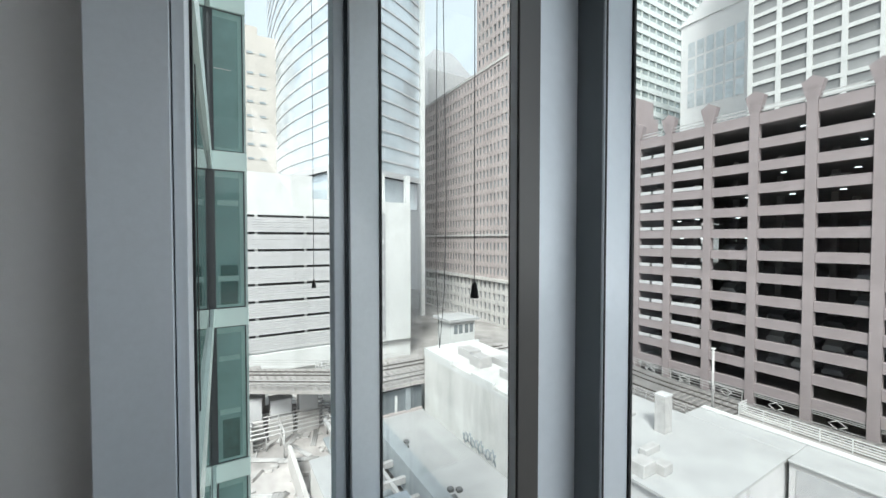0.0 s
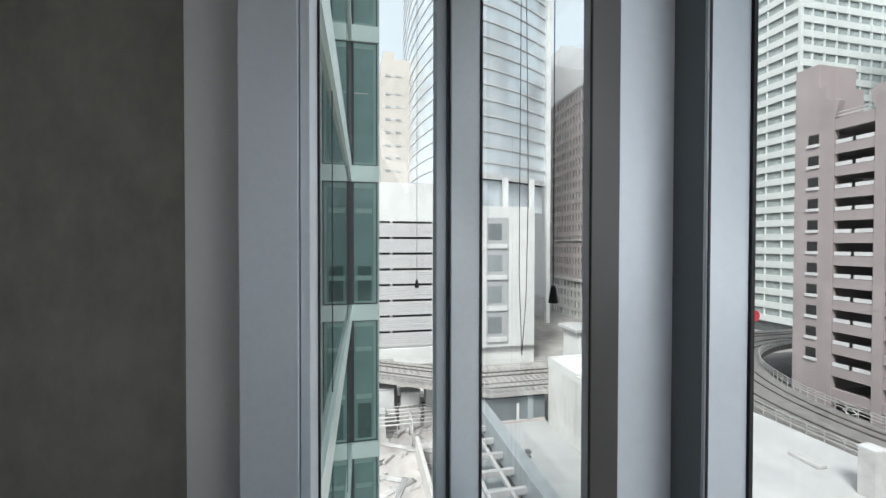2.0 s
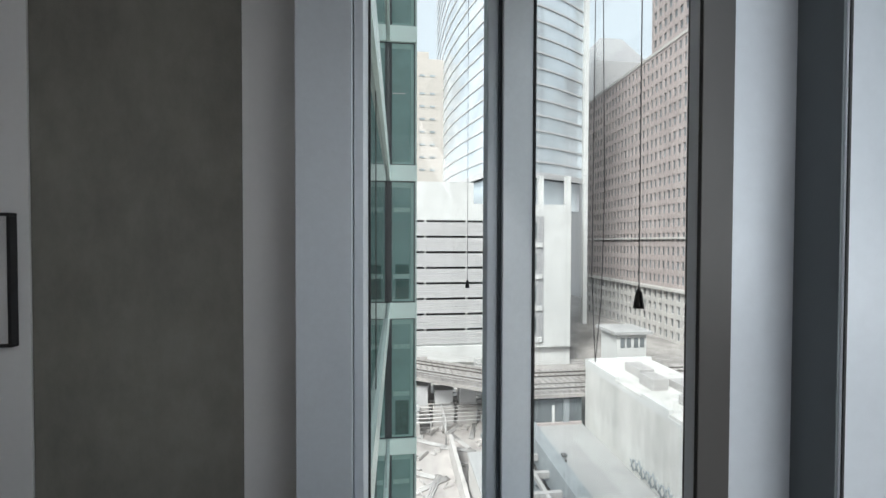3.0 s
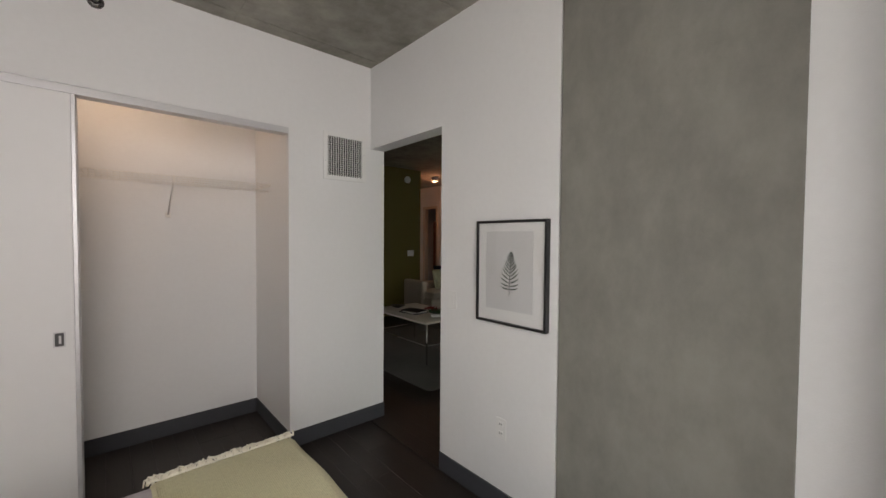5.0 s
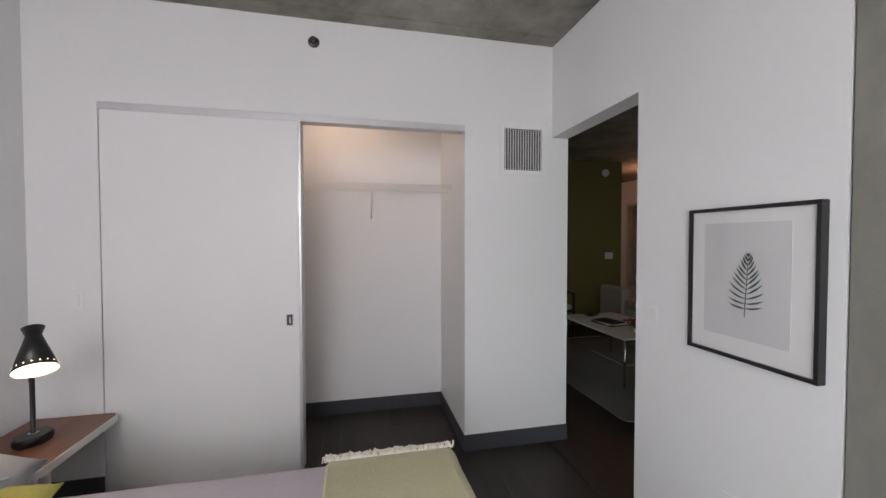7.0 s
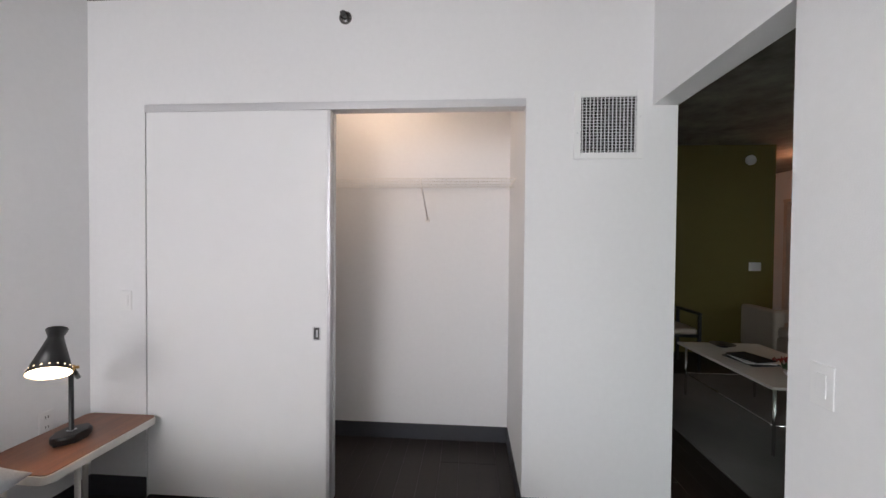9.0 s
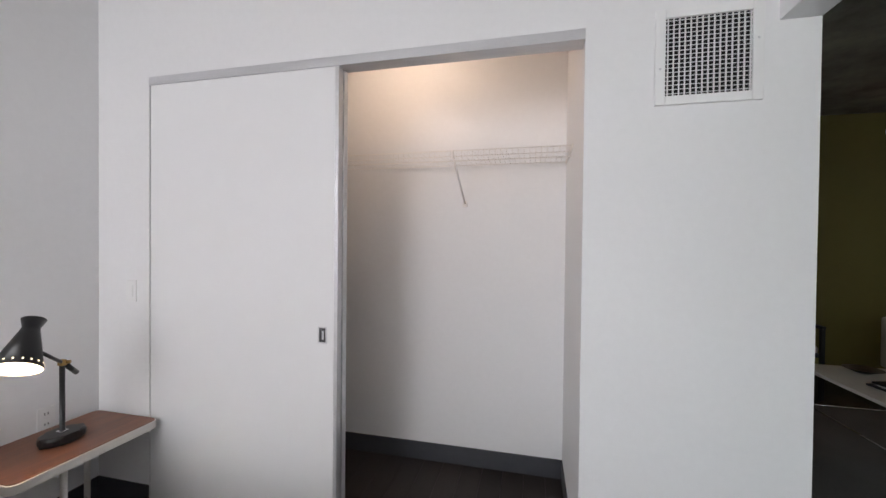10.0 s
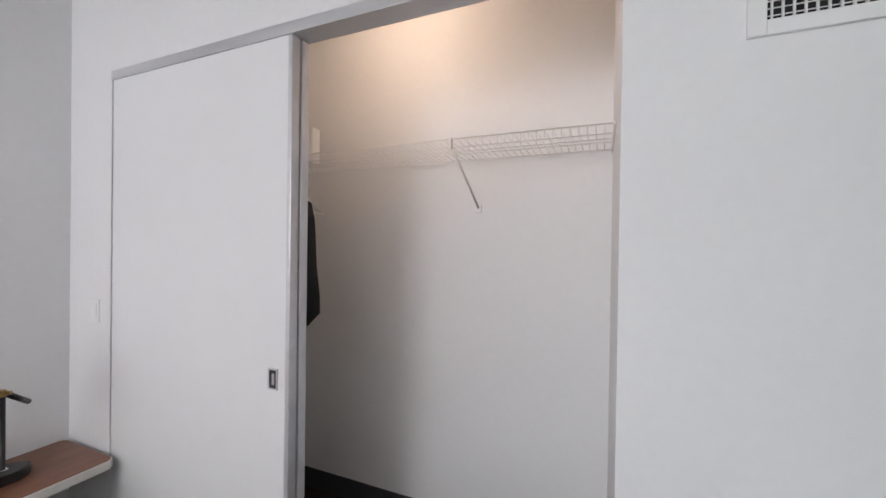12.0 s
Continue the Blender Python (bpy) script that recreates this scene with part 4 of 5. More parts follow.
bm = ribbon(28.5, 37.5, VZ - .8, VZ)
box(bm, -60, CX, CY + 28.5, CY + 37.5, VZ - .8, VZ)
box(bm, CX + 28.5, CX + 37.5, -140, CY, VZ - .8, VZ)
part("deck", bm, M_TIE, via)
bm = bmesh.new()
leg(bm, 39.6, 48.4, -52, VZ - .4, VZ - .02)
part("straight_deck", bm, M_GROUND, via, "pale gravelly straight deck")
bm = bmesh.new()
for r in (30.2, 31.6, 34.2, 35.6):
    rb = ribbon(r - .06, r + .06, VZ, VZ + .16)
    me = bpy.data.meshes.new("tmp")
    rb.to_mesh(me)
    rb.free()
    bm.from_mesh(me)
    bpy.data.meshes.remove(me)
    box(bm, -60, CX, CY + r - .06, CY + r + .06, VZ, VZ + .16)
    box(bm, CX + r - .06, CX + r + .06, -140, CY, VZ, VZ + .16)
    leg(bm, 11 + r - .06, 11 + r + .06, -43, VZ, VZ + .16)
part("track", bm, M_RAILST, via)
bm = bmesh.new()
for r in (28.7, 37.3):
    for z in (.5, .8, 1.1):
        rb = ribbon(r - .03, r + .03, VZ + z, VZ + z + .06)
        me = bpy.data.meshes.new("tmp")
        rb.to_mesh(me)
        rb.free()
        bm.from_mesh(me)
        bpy.data.meshes.remove(me)
        box(bm, 16.6, CX, CY + r - .03, CY + r + .03, VZ + z, VZ + z + .06)
        if r < 29:
            box(bm, CX + r - .03, CX + r + .03, -140, CY, VZ + z, VZ + z + .06)
for z in (.5, .8, 1.1):
    for x in (39.75, 48.3):
        leg(bm, x - .03, x + .03, -42.3, VZ + z, VZ + z + .06)
for i in range(59, 63):
    box(bm, -60 + i * 1.3 - .03, -60 + i * 1.3 + .03, CY + 28.67, CY + 28.73, VZ, VZ + 1.15)
    box(bm, -60 + i * 1.3 - .03, -60 + i * 1.3 + .03, CY + 37.27, CY + 37.33, VZ, VZ + 1.15)
for i in range(40):
    a = radians(90 - 2.2 * i)
    for r in (28.7, 37.3):
        x, y = CX + r * math.cos(a), CY + r * math.sin(a)
        box(bm, x - .03, x + .03, y - .03, y + .03, VZ, VZ + 1.15)
part("railing", bm, M_FENCE, via)
bm = bmesh.new()
for i in range(110):
    box(bm, -57 + i * .72, -57 + i * .72 + .28, CY + 29, CY + 37, VZ, VZ + .05)
    y, d = -42 + i * .8, leg_shift(-42 + i * .8)
    box(bm, 40 + d, 48 + d, y, y + .28, VZ - .01, VZ + .04)
tagged(part("ties", bm, M_SLEEPER, via), kind="stuff")
# pale block added under the leg to lighten its dark underside
part("abutment", boxes((50.4, 57.2, -8, 60, GZ, VZ - .41)), M_GROUND, via)
for x, y in [(40.5 + leg_shift(-35 + 12 * i), -35 + 12 * i) for i in range(2)] + [(47.5 + leg_shift(-35 + 12 * i), -35 + 12 * i) for i in range(2)] + [(-14 + 12 * i, CY + 29.5) for i in range(4)] + [(-14 + 12 * i, CY + 36.5) for i in range(4)]:
    part("column", boxes((x - .35, x + .35, y - .35, y + .35, GZ, VZ - .8)), M_STRUCT, via)
hut = thing("signal_hut", (56, -41, GZ), "small white signal hut with a flat roof by the track", "hut")
part("wall", boxes((52.5, 57, -41.6, -36.8, GZ, -12.6)), M_WHITEB, hut)
part("roof", boxes((51.9, 57.6, -42.3, -36.1, -12.6, -12.15)), M_ROOF, hut)
for y in (-40.9, -39.9, -38.7, -37.7):
    part("window", boxes((52.44, 52.5, y - .35, y + .35, -14.7, -13.2)), M_WINDOW, hut)
for i, x in enumerate((16.7, 3.0)):
    pl = thing("street_lamp", (x, -44.5, VZ), "tall pale steel lamp pole on the viaduct edge", "street lamp", "lamps along the viaduct")
    bm = bmesh.new()
    rod(bm, (x, -45, VZ - .8), (x, -45, VZ + (6.6 if i == 0 else 2.6)), .11, 10)
    part("pole", bm, M_FENCE, pl)
    part("lamp_head", boxes((x - .16, x + .16, -45.16, -44.84, VZ + (6.6 if i == 0 else 2.6), VZ + (6.75 if i == 0 else 2.75)), bevel=.05), M_WHITEB, pl)

bm = boxes((-60, 15, -47.4, -42.7, -15.75, -15.4))
pf = thing("station_platform", (0, -45, GZ), "grey concrete walkway beside the garage with a white railing", "platform")
part("slab", bm, M_GROUND, pf)
for z in (.2, .42, .64, .86, 1.08):
    part("rail", boxes((-60, 14.9, -46.03, -45.97, -15.4 + z - .03, -15.4 + z + .03), (14.84, 14.9, -47.6, -46, -15.4 + z - .03, -15.4 + z + .03)), M_WHITEB, pf)
pm2 = block_mesh("post", .07, .07, 1.15, M_WHITEB)
for i in range(24):
    shared("post", pm2, pf, (14.87 - 1.9 * i, -46, -14.83))
cp = thing("platform_canopy", (0, -41, GZ), "long white canopy roof with a rounded edge", "canopy")
part("roof", boxes((-60, 8.85, -42.65, -38.25, -14.62, -14.38), (8.85, 16.5, -42.65, -39.45, -14.62, -14.38), bevel=.1), M_ROOF, cp)
part("edge", boxes((-60, 16.3, -42.6, -41.9, -14.38, -14.2), bevel=.08), M_WHITEB, cp)
part("wall", boxes((-60, 8.8, -38.9, -38.5, GZ, -14.62)), M_LOUVRE, cp)
for i in range(6):
    part("opening", boxes((4.4 - 6 * i, 8.4 - 6 * i, -38.52, -38.46, -17.6, -15.0)), M_STRIP, cp)

# ---- outside: parking garage ----
gar = thing("parking_garage", (15, -60, GZ), "mauve brown multi-storey parking garage with open decks", "parking garage")
GY, GS = -58.0, 2.63
cols = [28.6 + 4.6, 28.6, 23.5, 18.6, 13.5, 8.5, 3.5, -1.5, -6.5, -11.5, -16.5]
pm_ = block_mesh("pier", .9, .8, 40.9, M_GARAGE)
for x in cols:
    shared("pier", pm_, gar, (x, GY - .35, -2.55))
    bm = bmesh.new()
    v = [bm.verts.new(p) for p in ((x - .5, GY + .05, 16.4), (x + .5, GY + .05, 16.4), (x + .95, GY + .05, 18.3), (x, GY + .05, 18.9), (x - .95, GY + .05, 18.3))]
    f = bm.faces.new(v)
    ex = bmesh.ops.extrude_face_region(bm, geom=[f])
    for q in ex["geom"]:
        if isinstance(q, bmesh.types.BMVert):
            q.co.y -= .9
    part("pier_cap", bm, M_GARAGE, gar)
for i in range(10):
    x1, x0 = cols[i] - .475, cols[i + 1] + .475
    sm = block_mesh("spandrel", x1 - x0, .5, 1.12, M_GARAGE)
    for k in range(-1, 11):
        shared("spandrel", sm, gar, ((x0 + x1) / 2, GY - .3, -13.66 + GS * k - .0))
    shared("spandrel", block_mesh("spandrel", x1 - x0, .5, 1.3, M_GARAGE), gar, ((x0 + x1) / 2, GY - .3, 15.55))
    shared("spandrel", block_mesh("spandrel", x1 - x0, .5, 2.6, M_GARAGE), gar, ((x0 + x1) / 2, GY - .3, -20.35))
    bm = bmesh.new()
    for z in (16.5, 16.9):
        box(bm, x0, x1, GY - .35, GY - .27, z, z + .12)
    cx = (x0 + x1) / 2
    for z in (-18.75, -18.5, -18.25, -17.3, -17.1, -16.9):
        box(bm, x0, x1, GY - .1, GY - .04, z, z + .07)
    for s in (-1, 1):
        for t in (-1, 1):
            rod(bm, (cx + s * .7, GY - .07, -17.78), (cx, GY - .07, -17.78 + t * .46), .06, 6)
    part("railing", bm, M_FENCE, gar)
    if i == 0 or i == 1:
        for k in range(11):
            for u in (.28, .72):
                part("guard", boxes((x0 + (x1 - x0) * u - .95, x0 + (x1 - x0) * u + .95, GY - .2, GY - .05, -12.95 + GS * k - .1, -12.95 + GS * k + .35)), M_LOUVRE, gar)
M_TUBE = glow("garage_tube", (0.9, 0.95, 1.0), 2.0)
tube = block_mesh("ceiling_tube", .5, .1, .08, M_TUBE)
rg = random.Random(3)
for k in range(11):
    for i in range(9):
        if rg.random() < .55:
            shared("ceiling_tube", tube, gar, (cols[i + 1] + rg.uniform(1.2, 3.8), GY - rg.uniform(3, 7), -12.05 + GS * k + .45))
bm = bmesh.new()
for k in range(-2, 12):
    box(bm, -17, 33.5, GY - 26, GY - .6, -13.9 + GS * k - .15, -13.9 + GS * k + .15)
box(bm, -17, 33.5, GY - 26.4, GY - 26, GZ, 15.5)
for x in cols[1:]:
    for y in (8, 16):
        box(bm, x - .3, x + .3, GY - y - .3, GY - y + .3, GZ, 15)
part("deck_structure", bm, M_SLAB, gar)
M_PAINTS = [material("car_paint", c, 0.3, metal=0.2, spread=0.03) for c in ((.16, .16, .17), (.03, .03, .035), (.28, .28, .28), (.07, .075, .085))]


def car_mesh(mat):
    bm = bmesh.new()
    prof = [(-.9, .25), (-.92, .7), (-.78, .85), (-.72, 1.35), (.72, 1.35), (.78, .85), (.92, .7), (.9, .25)]
    secs = ((-2.1, .62), (-1.95, .86), (-1.0, 1.0), (1.2, 1.0), (1.9, .8), (2.15, .6))
    rings = []
    for y, k in secs:
        top = .55 if abs(y) > 1.9 else 1.0 if -1.2 < y < 1.3 else .7
        rings.append([bm.verts.new((x * (.9 + .1 * k), y, .25 + (z - .25) * (top if z > .8 else 1))) for x, z in prof])
    for a, b in zip(rings, rings[1:]):
        for i in range(8):
            bm.faces.new((a[i], a[(i + 1) % 8], b[(i + 1) % 8], b[i]))
    bm.faces.new(rings[0]), bm.faces.new(rings[-1])
    for x in (-.8, .8):
        for y in (-1.3, 1.35):
            rod(bm, (x - .1, y, .32), (x + .1, y, .32), .32, 12)
    return mesh_from("body", bm, mat)


bodies = [car_mesh(m) for m in M_PAINTS]
for k in range(11):
    for i in range(1, 8):
        for u in (1.3, 3.7):
            if rg.random() < .45:
                x, y, z = cols[i + 1] + u, GY - 5.2, -13.9 + GS * k + .15
                car = tagged(new("car", bodies[rg.randrange(4)]), "car parked nose out on a garage deck", "car", "cars in the garage")
                car.location = (x, y, z)
stair = part("stair_tower", boxes((33.6, 36.9, GY - 6, GY + .02, GZ, 20.5), (34.4, 36.9, GY - 6, GY + .02, 20.5, 23.4)), M_GARAGE, gar)
for k in range(11):
    w = part("window", boxes((34.3, 35.4, GY + .0, GY + .05, -12.6 + GS * k, -11.4 + GS * k)), M_DARK, stair)
    part("sill", boxes((34.2, 35.5, GY + .0, GY + .2, -12.95 + GS * k, -12.6 + GS * k)), M_LOUVRE, stair)
part("side_wall", boxes((36.5, 36.9, GY - 26, GY - 6, GZ, 16), (-17, 36.5, GY - 1.2, GY - .6, GZ, -19.2)), M_GARAGE, gar)
part("base_wall", boxes((-17, 33.6, GY - .5, GY + .04, GZ, -19.1)), M_GARAGE, gar)

# ---- outside: white building with louvres, glass tower above ----
wb = thing("white_parking_building", (75, -10, GZ), "white building with grey louvre bands and dark slits", "building")
part("wall", boxes((70.4, 90, -18, 40, GZ, 12.95), (70.4, 90, -25.2, -18, GZ, 8.85), (70, 92, -37.6, -25.2, -19.2, 8.9), (71, 92, -38, -25.2, GZ, -19.2)), M_WHITEB, wb)
LS = 2.96
for k in range(8):
    z0 = -15.5 + LS * k
    if k < 8:
        bm = bmesh.new()
        for j in range(6):
            box(bm, 70.0 + .06 * (j % 2), 70.42, -25.1, 40, z0 - 2.5 + j * .42, z0 - 2.5 + j * .42 + .36)
        part("louvre_band", bm, M_LOUVRE, wb)
        for q in range(-1, 7):
            part("slit", boxes((70.2, 70.44, -16.4 + q * 8, -8.9 + q * 8, z0 + .04, z0 + .42)), M_DARK, wb)
part("plinth", boxes((69.6, 70.4, -25.1, 40, -21.5, -18.4)), M_WHITEB, wb)
for k in range(4):
    z = -17.6 + 6.2 * k
    pn = part("window", boxes((69.9, 70.1, -32.0, -27.4, z - .6, z + 5.6)), M_STRIP, wb)
    part("pane", boxes((69.82, 69.95, -30.5, -27.7, z + 1.2, z + 4.4)), M_WINDOW, pn)
    part("sill", boxes((69.6, 69.95, -31.6, -27.4, z - .5, z + .4)), M_WHITEB, pn)
bm = bmesh.new()
for z in (-12, -6, 0):
    box(bm, 69.93, 70.02, -27, -25.3, z, z + .12)
part("joint", bm, M_LOUVRE, wb)
tower = thing("glass_tower", (90, -30, 8), "curved blue glass office tower with floor lines", "tower")


def prism(pts, z0, z1):
    bm = bmesh.new()
    lo, hi = [bm.verts.new((x, y, z0)) for x, y in pts], [bm.verts.new((x, y, z1)) for x, y in pts]
    n = len(pts)
    for i in range(n):
        bm.faces.new((lo[i], lo[(i + 1) % n], hi[(i + 1) % n], hi[i]))
    bm.faces.new(hi), bm.faces.new(list(reversed(lo)))
    return bm


def tower_plan(o):
    pts = [(120, -16.8 + o)]
    for i in range(9):
        f = i / 8
        pts.append((120 - 44 * f - o, -16.8 - 6.5 * f + 2.2 * math.sin(f * math.pi) + o * .6))
    for i in range(1, 9):
        f = i / 8
        pts.append((76 + 9 * f ** 1.6 - o, -23.3 - 24 * f))
    return pts + [(130, -47.3), (130, -16.8)]


part("glass_skin", prism(tower_plan(0), 15.5, 140), M_TOWERGL, tower)
bm = bmesh.new()
for k in range(37):
    z = 15.5 + 3.38 * k
    me = bpy.data.meshes.new("tmp")
    pb = prism(tower_plan(.22), z, z + (.38 if k else 1.3))
    pb.to_mesh(me)
    pb.free()
    bm.from_mesh(me)
    bpy.data.meshes.remove(me)
part("floor_line", bm, M_LOUVRE, tower)
part("lobby_glass", prism(tower_plan(-1.2), 8.9, 15.5), M_TOWERGL, tower)
for y in (-22.6, -27.5, -33.5, -39.5):
    part("column", boxes((75.2, 76.4, y - .5, y + .5, 8.9, 15.5)), M_WHITEB, tower)
part("mast", boxes((84, 85, -48.4, -47.4, -18, 140)), M_WHITEB, tower)
bt = thing("beige_tower", (112, -12, GZ), "plain beige brick high-rise with few windows", "tower")
part("wall", boxes((110, 130, -40, -8.6, GZ, 55), (116, 126, -13, -9.5, 55, 60)), M_BEIGE, bt)
me = block_mesh("window", .3, 1.5, .5, M_PALEWIN)
for k in range(19):
    for y in (-13.6, -10.6):
        shared("window", me, bt, (109.95, y, -18 + 3.7 * k + (1.5 if k > 17 else 0)))
# ---- outside: taupe office block ----
br = thing("taupe_office_block", (95, -80, GZ), "tall taupe stone office block with gridded windows", "building")
part("core", boxes((76.95, 127.6, -85.3, -71.9, GZ, 51.5)), M_BROWN, br)
facade(br, 'x', -71, 1, 77, 128, -9.5, 51.0, 30, 17, .72, 1.45, .5, M_BROWN, M_WINDOW)
facade(br, 'y', 76.4, -1, -85, -71.6, -9.5, 51.0, 8, 17, .72, 1.45, .5, M_BROWN, M_WINDOW)
lower = thing("limestone_podium", (95, -71, GZ), "pale limestone podium building with large windows", "building")
facade(lower, 'x', -70.8, 1, 77, 128, GZ, -10.3, 24, 4, .95, 1.15, .8, M_LIMESTONE, M_WINDOW)
facade(lower, 'y', 76.2, -1, -85, -71.6, GZ, -10.3, 6, 4, .95, 1.15, .7, M_LIMESTONE, M_WINDOW)
part("cornice", boxes((76, 129, -71.2, -70.2, -10.6, -9.9), (76, 129, -71.4, -70.6, 2.4, 2.9), (77, 128.4, -72, -70.85, 51, 51.8)), M_LIMESTONE, lower)
up = thing("office_block_tower", (80, -85, 52), "taupe stone tower rising above the office block", "tower")
part("core", boxes((82, 100, -90, -76.9, 51, 120)), M_BROWN, up)
facade(up, 'x', -76, 1, 82, 100, 52, 118, 9, 17, .8, 1.7, .5, M_BROWN, M_WINDOW)
hip = thing("hazy_tower", (150, -70, GZ), "distant grey building with a hipped roof", "tower")
part("wall", boxes((150, 190, -110, -85, GZ, 78)), M_LOUVRE, hip)
bm = prism([(150, -110), (190, -110), (190, -85), (150, -85)], 78, 92)
for v in bm.verts:
    if v.co.z > 80:
        v.co.x, v.co.y = 170 + (v.co.x - 170) * .6, -97.5 + (v.co.y + 97.5) * .4
part("roof", bm, M_STRIP, hip)
# ---- outside: towers behind the garage ----
wt = thing("white_banded_tower", (90, -125, GZ), "white office tower with bands of windows", "tower")
part("core", boxes((76, 118, -170, -114, GZ, 110)), M_WINDOW, wt)
facade(wt, 'y', 75, -1, -170, -113, -19, 108, 14, 34, .16, 1.75, .7, M_TOWERW, M_BANDGL, 300)
facade(wt, 'x', -113, 1, 75, 117, -19, 108, 10, 34, .16, 1.75, .7, M_TOWERW, M_BANDGL, 300)
gt = thing("white_grid_tower", (10, -110, GZ), "white office tower with a square window grid", "tower")
part("core", boxes((-30, 36.8, -140, -106, GZ, 100)), M_WINDOW, gt)
facade(gt, 'x', -105, 1, -22, 37.2, 12, 100, 12, 30, .85, .8, .5, M_WHITEB, M_GREYWIN, 300)
gb = thing("gabled_glass_tower", (50, -130, GZ), "pale blue glass tower with a gabled top", "tower")
bm = prism([(44, -150), (63, -150), (63, -126), (44, -126)], GZ, 66)
part("wall", bm, M_PALEPANEL, gb)
bm = bmesh.new()
v = [bm.verts.new(p) for p in ((43, -125.6, 66), (64, -125.6, 66), (53.5, -125.6, 73))]
f = bm.faces.new(v)
for q in bmesh.ops.extrude_face_region(bm, geom=[f])["geom"]:
    if isinstance(q, bmesh.types.BMVert):
        q.co.y -= 24
part("gable", bm, M_PALEPANEL, gb)
for i in range(6):
    for k in range(4):
        part("window", boxes((46.6 + i * 2.5, 48.4 + i * 2.5, -126.1, -125.9, 41 + k * 5, 45.3 + k * 5)), M_PALEGL, gb)

# ---- outside: low roofs and building site ----
wr = thing("white_low_building", (31, -29, GZ), "low white painted building with stepped parapet", "building")
part("wall", boxes((23, 39.6, -33, -25, GZ, -12.3)), M_STAINED, wr)
pc = [(39.6, 33.5, -12.0), (33.5, 29.5, -12.5), (29.5, 26, -12.0), (26, 23, -12.6)]
for a, b, z in pc:
    part("parapet", boxes((b, a, -25.35, -24.95, -12.9, z)), M_WHITEB, wr)
part("parapet", boxes((39.3, 39.65, -33, -25, -12.9, -12.0)), M_WHITEB, wr)
for x, y, s, h in ((35, -28.5, 1.3, .9), (31.5, -27.6, 1.0, 1.1), (30, -30, 1.6, .7), (27, -28, .8, .8)):
    part("roof_unit", boxes((x - s, x + s, y - .8, y + .8, -12.4, -12.3 + h), bevel=.08), M_FENCE, wr)
bm = bmesh.new()
for i in range(9):
    x = 25.5 + i * .62
    rod(bm, (x, -24.97, -19.6 + .3 * (i % 2)), (x + .45, -24.97, -18.2 - .25 * (i % 3)), .1, 5)
    rod(bm, (x + .4, -24.97, -19.4), (x, -24.97, -18.5), .07, 5)
part("painted_scrawl", bm, M_STRUCT, wr, "faded dark painted scrawl")
big = thing("flat_roof_building", (18, -33, GZ), "low building with a wide white membrane roof", "building")
part("wall", boxes((9.1, 40, -39.3, -33.1, GZ, -14.6), (9.3, 22.9, -33.1, -27, GZ, -14.6)), M_LOUVRE, big)
part("roof", boxes((8.9, 40.2, -39.4, -33.1, -14.6, -14.4), (8.9, 22.9, -33.1, -26.6, -14.6, -14.4)), M_ROOF, big)
ch = part("chimney", boxes((15.25, 16.1, -35.1, -34.1, -14.4, -11.4)), M_FENCE, big)
part("cap", boxes((15.2, 16.15, -35.15, -34.05, -11.4, -11.28)), M_LOUVRE, ch)
for x, y, sx, sy, h in ((13.2, -27.8, .55, .7, .9), (12.5, -29.0, .4, .5, .7), (14.4, -30.6, .3, .9, .5), (19.5, -35, 1.0, .4, .3), (15.4, -28.6, .35, .35, .4)):
    part("roof_unit", boxes((x - sx, x + sx, y - sy, y + sy, -14.4, -14.4 + h), bevel=.06), M_FENCE, big)
low = thing("lower_terrace", (28, -21, GZ), "pale flat terrace with a steel girder edge", "terrace")
part("slab", boxes((8, 41, -24.95, -17.4, -20.4, -19.8)), M_ROOF, low)
part("girder", boxes((6, 45, -17.4, -16.2, -19.4, -17.0)), M_STRUCT, low)
part("back_wall", boxes((40.4, 41, -24.95, -17.4, -19.8, -16.9)), M_HOARD, low)
part("kerb", boxes((40.1, 40.4, -24.9, -17.4, -19.8, -19.55)), M_BROWN, low)
part("post", boxes((40.25, 40.4, -21.6, -21.3, -19.8, -17.6)), M_WHITEB, low)
for x, y in ((24, -19.5), (25, -19.8), (24.6, -20.4), (33, -19.4), (33.8, -19.8)):
    part("roof_vent", boxes((x - .25, x + .25, y - .25, y + .25, -19.8, -19.5), bevel=.08), M_ASPHALT, low)
fr = thing("steel_grid_frame", (24, -14, GZ), "open grey steel floor grid on the building site", "steel frame")
for i in range(13):
    part("beam", boxes((8 + i * 2.6, 8.35 + i * 2.6, -16.2, -12.7, -18.6, -18.1)), M_FENCE, fr)
for j in range(2):
    part("joist", boxes((8, 40, -15.1 + j * 2.0, -14.8 + j * 2.0, -18.5, -18.15)), M_FENCE, fr)
part("lower_deck", boxes((8, 40, -16.2, -12.7, -20.4, -20.2)), M_STRUCT, fr)
for i in range(4):
    part("post", boxes((10 + i * 9, 10.4 + i * 9, -13.2, -12.8, GZ, -18.6)), M_FENCE, fr)
setting("yard", boxes((20, 68.5, -16, 14, GZ, GZ + .05)), M_DIRT, "trodden tan dirt of the building site", "ground")
sh = thing("site_shed", (28, -11, GZ), "low shed with a flat white roof on the site", "shed")
part("wall", boxes((22, 32.3, -12.5, -9.9, GZ, -18.2)), M_LIMESTONE, sh)
part("roof", boxes((21.8, 32.5, -12.6, -9.8, -18.2, -18.0), bevel=.03), M_ROOF, sh)
